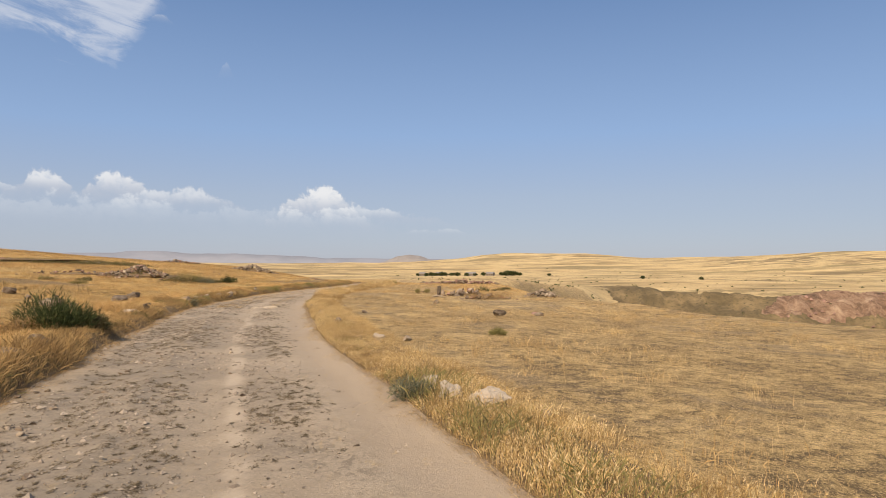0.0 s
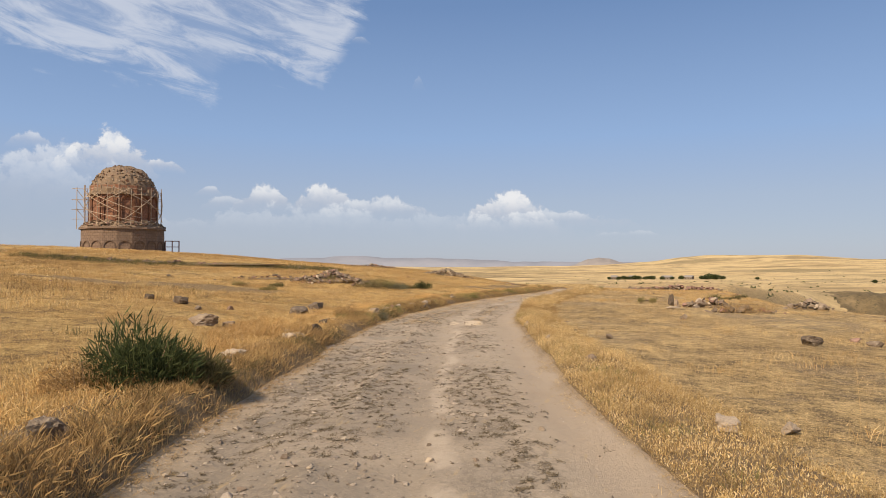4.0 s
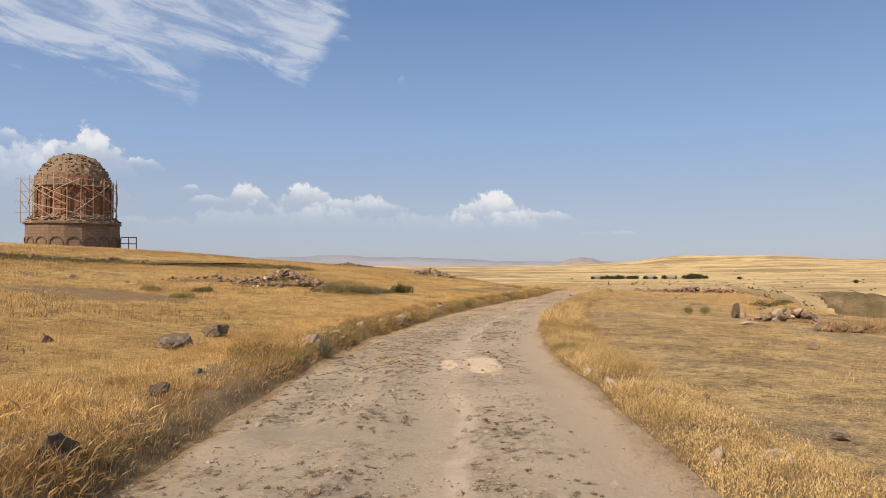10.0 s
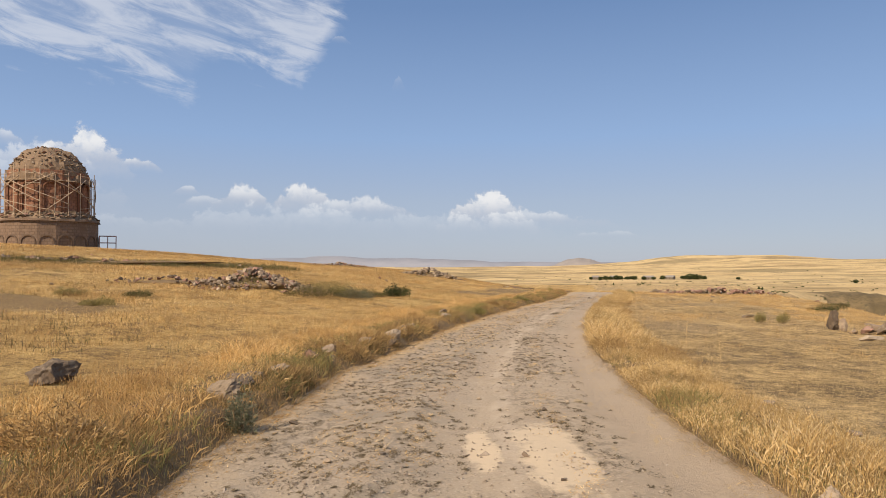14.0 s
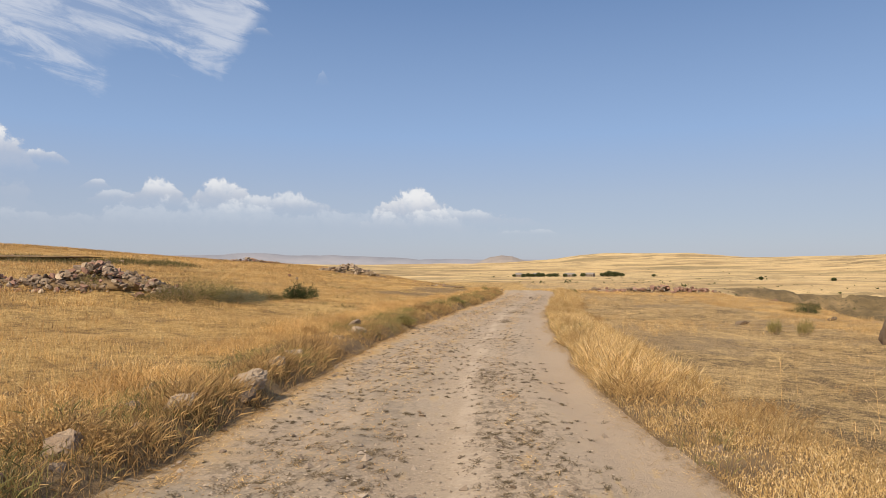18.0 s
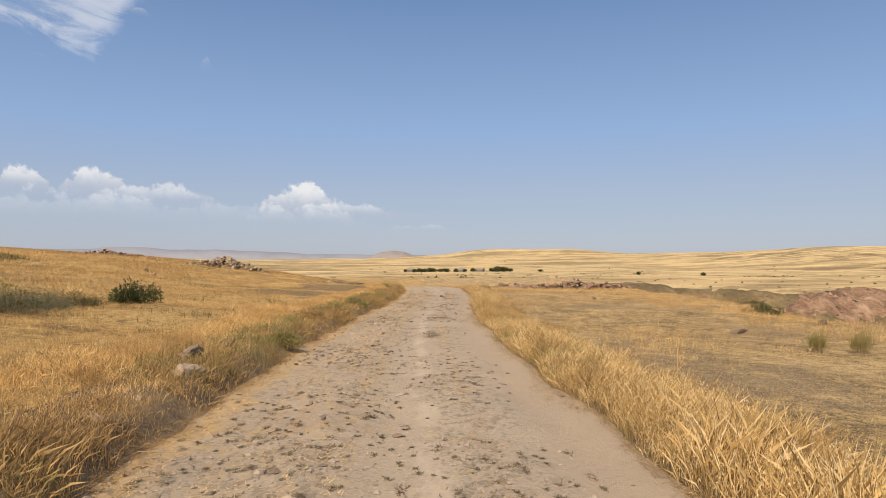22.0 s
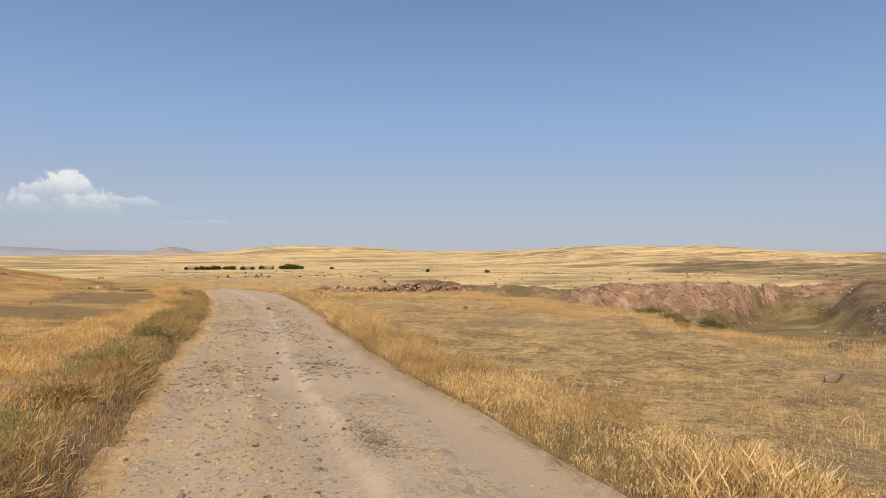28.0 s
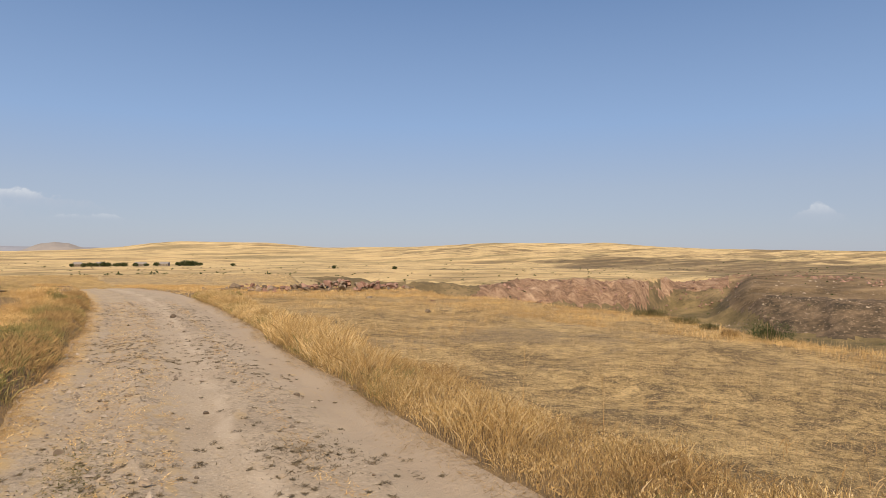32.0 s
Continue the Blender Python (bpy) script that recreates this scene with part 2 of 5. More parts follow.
def road_material():
    k = material("packed_dirt", 0.95)
    uv = k.node("UVMap", uv_map="along").outputs[0]
    xy = k.node("SeparateXYZ", {0: uv})
    u, v = xy.outputs[0], xy.outputs[1]
    big = k.noise(k.pos, 0.5, 4, 0.6)
    grain = k.noise(k.pos, 14.0, 7, 0.72)
    dust = k.noise(k.pos, 60.0, 4, 0.7)
    col = k.ramp(big, ((0.3, (0.315, 0.254, 0.186)), (0.5, (0.375, 0.306, 0.226)), (0.68, (0.345, 0.285, 0.215))))
    col = k.mix(k.math("MULTIPLY", k.step(grain, 0.52, 0.72), 0.38), col, (0.25, 0.19, 0.135))
    col = k.mix(k.math("MULTIPLY", k.step(dust, 0.55, 0.7), 0.4), col, (0.46, 0.38, 0.285))
    # trampled dark grass litter lies between the wheel tracks and on the rough side
    wheel = k.step(k.math("ABSOLUTE", k.math("SUBTRACT", u, 0.90)), 0.03, 0.14)
    wheel2 = k.step(k.math("ABSOLUTE", k.math("SUBTRACT", u, 0.50)), 0.02, 0.12)
    litter_n = k.noise(k.scaled(k.pos, (11.0, 7.0, 6.0)), 1.0, 5, 0.74, 0.5)
    patch = k.noise(k.pos, 0.7, 4, 0.62)
    early = k.math("SUBTRACT", 1.0, k.step(v, 30.0, 44.0))
    litter = k.math("MULTIPLY", k.step(k.math("ADD", litter_n, k.math("MULTIPLY", early, 0.02)), 0.50, 0.57), k.step(patch, 0.38, 0.60))
    litter = k.math("MULTIPLY", k.math("MULTIPLY", litter, wheel), wheel2)
    col = k.mix(k.math("MULTIPLY", litter, 0.62), col, (0.155, 0.125, 0.088))
    rough_part = k.math("SUBTRACT", 1.0, k.step(u, 0.74, 0.84))
    speck = k.noise(k.pos, 34.0, 3, 0.7)
    col = k.mix(k.math("MULTIPLY", k.math("MULTIPLY", k.step(speck, 0.56, 0.64), rough_part), 0.5), col, (0.19, 0.155, 0.115))
    col = k.mix(k.math("MULTIPLY", k.math("MULTIPLY", k.step(speck, 0.42, 0.35), rough_part), 0.6), col, (0.49, 0.415, 0.325))
    grit = k.math("MULTIPLY", k.step(k.noise(k.pos, 0.8, 4, 0.6), 0.48, 0.64), k.math("MULTIPLY", early, k.math("SUBTRACT", 1.0, k.step(u, 0.30, 0.55))))
    col = k.mix(k.math("MULTIPLY", grit, 0.8), col, (0.27, 0.232, 0.18))
    first = k.math("MULTIPLY", k.math("SUBTRACT", 1.0, k.step(v, 13.0, 27.0)), k.math("SUBTRACT", 1.0, k.step(u, 0.62, 0.85)))
    col = k.mix(k.math("MULTIPLY", first, k.math("ADD", 0.25, k.math("MULTIPLY", k.step(patch, 0.36, 0.60), 0.4))), col, (0.215, 0.18, 0.14))
    smooth_lane = k.step(u, 0.80, 0.88)
    col = k.mix(k.math("MULTIPLY", smooth_lane, 0.5), col, (0.335, 0.264, 0.194))
    # dry straw worn along the far left strip
    strip = k.math("MULTIPLY", k.math("SUBTRACT", 1.0, k.step(k.math("ADD", u, k.math("MULTIPLY", k.math("SUBTRACT", k.noise(k.pos, 1.4, 4, 0.6), 0.5), 0.25)), 0.03, 0.15)), k.math("ADD", 0.15, k.math("MULTIPLY", k.step(v, 27.0, 38.0), 0.85)))
    strip = k.math("MULTIPLY", strip, k.math("ADD", 0.35, k.math("MULTIPLY", k.step(k.noise(k.pos, 7.0, 6, 0.75), 0.44, 0.58), 0.65)))
    col = k.mix(k.math("MULTIPLY", strip, 0.8), col, (0.48, 0.33, 0.15))
    wisps = k.math("MULTIPLY", k.step(k.noise(k.scaled(k.pos, (9.0, 2.2, 1.0)), 1.0, 4, 0.65), 0.58, 0.7), k.step(patch, 0.42, 0.6))
    wisps = k.math("MAXIMUM", wisps, k.math("MULTIPLY", k.step(v, 33.0, 42.0), k.math("MULTIPLY", k.step(k.noise(k.scaled(k.pos, (7.0, 3.0, 1.0)), 1.0, 5, 0.7), 0.5, 0.62), k.math("SUBTRACT", 1.0, k.step(u, 0.40, 0.50)))))
    col = k.mix(k.math("MULTIPLY", wisps, 0.5), col, (0.43, 0.31, 0.152))
    # pale powder pressed into the wheel line and two spilled patches
    line = k.math("SUBTRACT", 1.0, k.step(k.math("ABSOLUTE", k.math("SUBTRACT", u, k.math("ADD", 0.575, k.math("MULTIPLY", k.math("SUBTRACT", big, 0.5), 0.12)))), 0.008, 0.042))
    col = k.mix(k.math("MULTIPLY", k.math("MULTIPLY", line, k.step(k.noise(k.pos, 1.3, 4, 0.6), 0.36, 0.58)), 0.6), col, (0.47, 0.39, 0.30))
    sp = k.node("SeparateXYZ", {0: k.pos})
    for px, py, wx, wy in POWDER:
        lx = k.math("ADD", k.math("SUBTRACT", sp.outputs[0], px), k.math("MULTIPLY", k.math("SUBTRACT", sp.outputs[1], py), 0.2))
        ex = k.math("POWER", k.math("ABSOLUTE", k.math("DIVIDE", lx, wx)), 2.0)
        ey = k.math("POWER", k.math("ABSOLUTE", k.math("DIVIDE", k.math("SUBTRACT", sp.outputs[1], py), wy)), 2.0)
        rim = k.math("ADD", k.math("ADD", ex, ey), k.math("MULTIPLY", k.math("SUBTRACT", k.noise(k.pos, 2.6, 6, 0.72), 0.5), 3.4))
        col = k.mix(k.math("MULTIPLY", k.math("SUBTRACT", 1.0, k.step(rim, 0.45, 1.15)), 0.9), col, (0.56, 0.455, 0.325))
    h = k.math("ADD", grain, k.math("MULTIPLY", dust, 0.4))
    return paint(k, col, h, 0.02, 0.9)


def bank_material():
    k = material("bank_soil", 0.95)
    a = k.noise(k.pos, 2.0, 5, 0.65)
    b = k.noise(k.pos, 22.0, 5, 0.7)
    col = k.ramp(a, ((0.3, (0.12, 0.085, 0.055)), (0.55, (0.21, 0.15, 0.085)), (0.75, (0.32, 0.22, 0.11))))
    col = k.mix(k.math("MULTIPLY", k.step(b, 0.5, 0.7), 0.5), col, (0.10, 0.075, 0.05))
    return paint(k, col, b, 0.04, 0.8)


def blade_material(name, stops, brown):
    """Thin leaves: each blade has its own tint, and some light passes through."""
    k = material(name, 0.75)
    geo = k.node("NewGeometry")
    own = geo.outputs["Random Per Island"]
    patch = k.noise(k.pos, 0.45, 4, 0.6)
    col = k.ramp(own, stops)
    wide = k.noise(k.pos, 0.13, 4, 0.65)
    fine = k.noise(k.pos, 1.9, 4, 0.6)
    col = k.mix(k.math("MULTIPLY", k.step(patch, 0.48, 0.62), 0.45), col, brown)
    col = k.mix(k.math("MULTIPLY", k.step(wide, 0.5, 0.62), 0.42), col, tuple(c * 0.8 for c in brown))
    col = k.mix(k.math("MULTIPLY", k.step(fine, 0.52, 0.64), 0.62), col, tuple(c * 0.55 for c in brown))
    paint(k, col)
    thin = k.node("BsdfTranslucent", {"Color": col})
    both = k.node("MixShader", {0: 0.35, 1: k.bsdf.outputs[0], 2: thin.outputs[0]})
    k.tree.links.new(both.outputs[0], k.out.inputs[0])
    return k.mat


def stone_material(name, dark, pale, lichen, scale=6.0):
    k = material(name, 0.9)
    own = k.node("ObjectInfo").outputs["Random"]
    isl = k.node("NewGeometry").outputs["Random Per Island"]
    a = k.noise(k.pos, scale, 5, 0.65)
    b = k.noise(k.pos, scale * 5, 5, 0.7)
    pick = k.math("FRACT", k.math("ADD", own, isl))
    col = k.mix(pick, dark, pale)
    col = k.mix(k.math("MULTIPLY", k.step(a, 0.5, 0.68), 0.6), col, lichen)
    col = k.mix(k.math("MULTIPLY", k.step(b, 0.5, 0.75), 0.45), col, tuple(c * 0.45 for c in dark))
    return paint(k, col, k.math("ADD", a, b), 0.03, 0.7)


def g_half(k, v):
    return k.math("MULTIPLY", v, -0.5)


def masonry_material(name, low, high, stain, sx=2.2, sz=3.2):
    k = material(name, 0.9)
    a = k.noise(k.pos, 0.7, 5, 0.65)
    b = k.noise(k.pos, 4.0, 6, 0.7)
    br = k.node("TexBrick", {"Vector": k.node("UVMap", uv_map="wall").outputs[0], "Color1": (*low, 1), "Color2": (*high, 1), "Mortar": (*[c * 0.72 for c in low], 1),
                             "Scale": 1.0, "Mortar Size": 0.03, "Brick Width": 0.62, "Row Height": 0.42, "Bias": -0.1})
    col = k.mix(k.math("MULTIPLY", k.step(a, 0.45, 0.7), 0.7), br.outputs[0], stain)
    col = k.mix(k.math("MULTIPLY", k.step(b, 0.5, 0.7), 0.35), col, tuple(c * 0.4 for c in low))
    return paint(k, col, k.math("ADD", g_half(k, br.outputs[1]), b), 0.05, 0.5)


def plain_material(name, a, b, scale=8.0, rough=0.8, metal=0.0):
    k = material(name, rough)
    k.bsdf.inputs["Metallic"].default_value = metal
    n = k.noise(k.pos, scale, 5, 0.65)
    return paint(k, k.mix(k.step(n, 0.35, 0.68), a, b), n, 0.01, 0.4)


BARE_SPOTS = ((-20.5, 35.8, 4.6, 2.4), (-26.5, 33.5, 4.0, 1.4), (-11.2, 62.0, 2.2, 3.0), (-10.2, 70.0, 2.4, 4.5))
FIELD = field_material("dry_grassland", (0.60, 0.418, 0.172), (0.44, 0.290, 0.108), (0.205, 0.130, 0.058), (0.20, 0.138, 0.078), 0.585, BARE_SPOTS)
CROPPED = field_material("cropped_grassland", (0.66, 0.475, 0.23), (0.45, 0.318, 0.145), (0.185, 0.132, 0.07), (0.235, 0.182, 0.122), 0.51)
FAR, GORGE, RED = far_material(), gorge_material(), red_material()
SCREE = slope_material("dark_scree", (0.042, 0.034, 0.022), (0.105, 0.076, 0.048), (0.19, 0.135, 0.085), (0.36, 0.27, 0.185), 0.13)
HEATH = slope_material("heath_slope", (0.085, 0.06, 0.032), (0.18, 0.125, 0.068), (0.31, 0.22, 0.12), (0.36, 0.265, 0.17), 0.035)
MEADOW = slope_material("gorge_meadow", (0.085, 0.068, 0.034), (0.155, 0.118, 0.056), (0.29, 0.21, 0.098), (0.07, 0.058, 0.032), 0.03)
ROAD, BANK = road_material(), bank_material()
DRY = blade_material("dry_grass", ((0.0, (0.30, 0.19, 0.075)), (0.3, (0.61, 0.395, 0.155)), (0.7, (0.76, 0.52, 0.22)), (1.0, (0.88, 0.69, 0.38))), (0.42, 0.25, 0.10))
OAT = blade_material("oat_grass", ((0.0, (0.20, 0.13, 0.055)), (0.3, (0.50, 0.335, 0.135)), (0.6, (0.76, 0.55, 0.25)), (1.0, (0.88, 0.72, 0.44))), (0.44, 0.29, 0.12))
BROWN = blade_material("brown_grass", ((0.0, (0.20, 0.13, 0.06)), (0.5, (0.40, 0.26, 0.11)), (1.0, (0.60, 0.42, 0.19))), (0.30, 0.19, 0.085))
CROP = blade_material("cropped_straw", ((0.0, (0.16, 0.11, 0.06)), (0.4, (0.37, 0.255, 0.122)), (0.75, (0.58, 0.415, 0.205)), (1.0, (0.78, 0.60, 0.34))), (0.27, 0.185, 0.092))
OLIVE = blade_material("olive_weed", ((0.0, (0.075, 0.07, 0.03)), (0.6, (0.15, 0.135, 0.055)), (1.0, (0.27, 0.22, 0.10))), (0.12, 0.10, 0.045))
GREEN = blade_material("green_grass", ((0.0, (0.14, 0.135, 0.05)), (0.6, (0.26, 0.235, 0.085)), (1.0, (0.42, 0.34, 0.14))), (0.32, 0.25, 0.11))
LEAF = blade_material("shrub_leaf", ((0.0, (0.035, 0.05, 0.018)), (0.6, (0.075, 0.095, 0.033)), (1.0, (0.14, 0.155, 0.06))), (0.06, 0.07, 0.028))
GREY = blade_material("grey_weed", ((0.0, (0.10, 0.11, 0.07)), (0.6, (0.19, 0.19, 0.12)), (1.0, (0.32, 0.29, 0.19))), (0.16, 0.15, 0.09))
TWIG = plain_material("dry_twig", (0.20, 0.14, 0.08), (0.34, 0.25, 0.15), 20.0)
STONE = stone_material("field_stone", (0.115, 0.088, 0.065), (0.27, 0.205, 0.15), (0.38, 0.31, 0.225))
PALE = stone_material("pale_stone", (0.25, 0.195, 0.14), (0.46, 0.375, 0.28), (0.27, 0.21, 0.145))
WHITE = stone_material("white_limestone", (0.32, 0.265, 0.20), (0.50, 0.43, 0.345), (0.29, 0.23, 0.165))
REDSTONE = stone_material("red_stone", (0.17, 0.095, 0.07), (0.34, 0.21, 0.16), (0.26, 0.20, 0.15))
PEBBLE = stone_material("road_pebble", (0.20, 0.16, 0.125), (0.50, 0.42, 0.34), (0.36, 0.29, 0.22), 30.0)
LITTER = plain_material("trampled_litter", (0.095, 0.075, 0.048), (0.185, 0.142, 0.09), 18.0, 0.95)
LOW_WALL = masonry_material("weathered_tuff", (0.185, 0.13, 0.095), (0.225, 0.16, 0.118), (0.14, 0.10, 0.075))
HIGH_WALL = masonry_material("red_tuff", (0.235, 0.118, 0.075), (0.30, 0.155, 0.10), (0.165, 0.10, 0.07))
CORE = stone_material("rubble_core", (0.13, 0.09, 0.062), (0.22, 0.16, 0.11), (0.29, 0.215, 0.145), 2.6)
POLE = plain_material("scaffold_pole", (0.30, 0.23, 0.17), (0.45, 0.36, 0.27), 3.0, 0.7)
RUST = plain_material("rusty_steel", (0.20, 0.085, 0.06), (0.29, 0.13, 0.09), 4.0, 0.7)
# aerial haze over the far ridge, put into its base colour as blue-grey
MOUNT = plain_material("haze_tinted_mountain", (0.235, 0.25, 0.29), (0.28, 0.29, 0.33), 0.004, 1.0)
CONE = plain_material("brown_hill", (0.27, 0.245, 0.23), (0.31, 0.28, 0.255), 0.02, 1.0)
BARK = plain_material("bark", (0.06, 0.045, 0.03), (0.12, 0.09, 0.06), 10.0)
PLASTER = plain_material("limewash", (0.20, 0.165, 0.13), (0.27, 0.225, 0.18), 1.0)
ROOF = plain_material("tin_roof", (0.21, 0.19, 0.175), (0.29, 0.265, 0.24), 0.8, 0.6)


# ---- ground shape ----
def lattice(ix, iy, seed):
    n = (ix * 374761393 + iy * 668265263 + seed * 974634777) & 0xFFFFFFFF
    n = ((n ^ (n >> 13)) * 1274126177) & 0xFFFFFFFF
    return ((n ^ (n >> 16)) & 0xFFFF) / 65535.0


def vnoise(x, y, seed=0):
    """Smooth value noise from 0 to 1 on arrays."""
    x, y = np.asarray(x, float), np.asarray(y, float)
    ix, iy = np.floor(x).astype(np.int64), np.floor(y).astype(np.int64)
    fx, fy = x - ix, y - iy
    fx, fy = fx * fx * (3 - 2 * fx), fy * fy * (3 - 2 * fy)
    a, b = lattice(ix, iy, seed), lattice(ix + 1, iy, seed)
    c, d = lattice(ix, iy + 1, seed), lattice(ix + 1, iy + 1, seed)
    return (a * (1 - fx) + b * fx) * (1 - fy) + (c * (1 - fx) + d * fx) * fy


def fbm(x, y, seed=0, octaves=4):
    total, size, weight = 0.0, 1.0, 0.0
    for n in range(octaves):
        total = total + size * vnoise(x * 2 ** n, y * 2 ** n, seed + n)
        weight += size
        size *= 0.5
    return total / weight


def smooth(v, lo, hi):
    t = np.clip((v - lo) / (hi - lo), 0, 1)
    return t * t * (3 - 2 * t)


LEFT_Y, LEFT_X = (-40, -6, 0, 7.5, 11, 15, 18, 21.5, 27, 30, 33, 37, 42, 48, 54, 60, 70, 80, 110, 400), (4, -1.4, -2.7, -4.3, -5.1, -6.0, -6.75, -7.5, -8.6, -9.0, -9.2, -9.12, -9.0, -8.65, -8.1, -7.45, -6.75, -6.4, -6.5, -10)
RIGHT_Y, RIGHT_X = (-40, -6, 0, 4.4, 8, 11, 14.2, 18, 21, 24.5, 28, 30, 33, 36, 40, 45, 50, 55, 60, 66, 73, 85, 110, 400), (9.5, 3.2, 1.8, 0.74, -0.19, -1.15, -1.85, -2.6, -3.12, -3.72, -4.3, -4.62, -5.02, -5.25, -5.3, -5.2, -5.05, -4.7, -4.15, -3.5, -3.0, -2.7, -3.0, -6)
TOP_Y, TOP_Z = (-40, 0, 5, 10, 15, 20, 25, 30, 35, 40, 46, 55, 66, 74, 85, 100, 130, 400), (0.2, 0, -0.03, 0.0, -0.05, -0.17, -0.27, -0.40, -0.46, -0.47, -0.57, -0.69, -0.88, -0.95, -1.25, -1.8, -3.2, -14)
RIM_Y, RIM_X = (-60, 0, 24, 38, 46, 51, 55, 58, 62, 66, 71, 78, 86, 93, 106, 130, 400), (60, 28, 18.5, 12.6, 9.0, 6.5, 6.2, 7.1, 8.6, 9.2, 9.4, 9.8, 11.2, 12.5, 14.5, 18, 120)


def road_left(y):
    return sum(np.interp(y + o, LEFT_Y, LEFT_X) for o in (-2, -1, 0, 1, 2)) / 5 + 0.16 * (vnoise(y * 0.7, 0 * y, 3) - 0.5) + 0.08 * (vnoise(y * 2.6, 0 * y, 4) - 0.5)


def road_right(y):
    return sum(np.interp(y + o, RIGHT_Y, RIGHT_X) for o in (-2, -1, 0, 1, 2)) / 5 + 0.16 * (vnoise(y * 0.6, 0 * y, 5) - 0.5)


def road_top(y):
    return sum(np.interp(y + o, TOP_Y, TOP_Z) for o in (-3, -1.5, 0, 1.5, 3)) / 5


EYE = (-7.7, 46.4)
CREST_TURN, CREST_UP = (-180, -90, -30, -6, 0, 3.6, 6, 8.5, 15, 19.6, 26.6, 33, 43, 48, 63, 90, 180), (0.1, 0.1, -0.1, -0.1, 0.0, 0.25, 0.6, 0.82, 0.82, 0.4, 0.5, 0.9, 0.92, 0.55, 0.3, 0.3, 0.1)
CLIFF_TURN, CLIFF_R = (10, 33, 45.5, 48.5, 52.0, 54.5, 57, 62, 66, 75, 140), (445, 432, 480, 600, 590, 670, 680, 590, 560, 540, 500)


def far_height(x, y):
    dx, dy = x - EYE[0], y - EYE[1]
    r, turn = np.hypot(dx, dy), np.degrees(np.arctan2(dx, dy))
    crest = np.interp(turn, CREST_TURN, CREST_UP) + 0.10 * (fbm(turn * 0.35, 0 * turn, 21, 3) - 0.5)
    knots = np.array([0, 60, 110, 250, 450, 1000, 1400, 1800, 2300, 2700, 5200])
    flat = np.array([-1.0, -1.3, -2.6, -9, -16, -23, -30, -20, 0, -8, -60])
    z = np.interp(r, knots, flat)
    rise = np.clip(1 - np.abs(r - 2300) / 700, 0, 1)
    z = z + rise ** 1.3 * (1 + 2300 * np.tan(np.radians(crest)))
    z = z + smooth(r, 150, 700) * (11.0 * (fbm(x / 230, y / 230, 31, 4) - 0.5) + 3.5 * (fbm(x / 55, y / 55, 32, 3) - 0.5)) * (1 - 0.5 * smooth(r, 1900, 2300))
    deep = smooth(turn, 16.5, 24) * (1 - smooth(turn, 105, 140))
    edge = np.interp(turn, CLIFF_TURN, CLIFF_R) + 26 * (fbm(turn * 0.33, 0 * turn, 41, 4) - 0.5) + 20 * (fbm(turn * 1.7, r * 0.004, 42, 4) - 0.5)
    floor = -41 + 9 * (fbm(x / 60, y / 60, 43, 4) - 0.5) + 10 * smooth(turn, 62, 85)
    near = -1.5 - 0.30 * np.maximum(r - 16, 0)
    width = 62 + 30 * smooth(turn, 54, 62)
    ramp_up = np.clip((r - edge + width) / width, 0, 1)
    up = np.clip(0.75 * ramp_up + 0.25 * smooth(r, edge - width, edge) + 0.10 * (fbm(x / 14, y / 14, 44, 4) - 0.5) * (ramp_up > 0) * (ramp_up < 1), 0, 1)
    gorge = np.maximum(near, floor)
    gorge = gorge + (z - gorge) * np.where(r > edge - width, up, 0)
    rubble = np.exp(-((r - edge + 12) / 48) ** 2) * deep
    ragged = 9.0 * (fbm(x / 30, y / 30, 45, 4) - 0.5) + 4.5 * (fbm(x / 8, y / 8, 46, 3) - 0.5)
    level = np.where(z > gorge, z + (gorge - z) * deep, z) + rubble * ragged
    # rubble-covered terraces that step up on the far side past the cliffs
    step_r = r + 26 * (fbm(turn * 0.5, 0 * turn, 47, 3) - 0.5) + 5 * (fbm(x / 11, y / 11, 49, 3) - 0.5)
    terrace = np.interp(step_r, (0, 388, 400, 436, 446, 476, 486, 540, 700, 1000), (-43, -41, -38, -24.5, -23.5, -23, -20.5, -18.5, -13.5, -22)) + 2.2 * (fbm(x / 17, y / 17, 48, 4) - 0.5)
    on = terrace_share(r, turn)
    return level + (np.maximum(terrace, near) - level) * on, r, turn


def terrace_share(r, turn):
    return smooth(turn + 0.05 * np.clip(r - 436, -40, 30), 52.2, 56.0) * (1 - smooth(turn, 110, 135)) * smooth(r, 130, 200) * (1 - smooth(r, 600, 720))


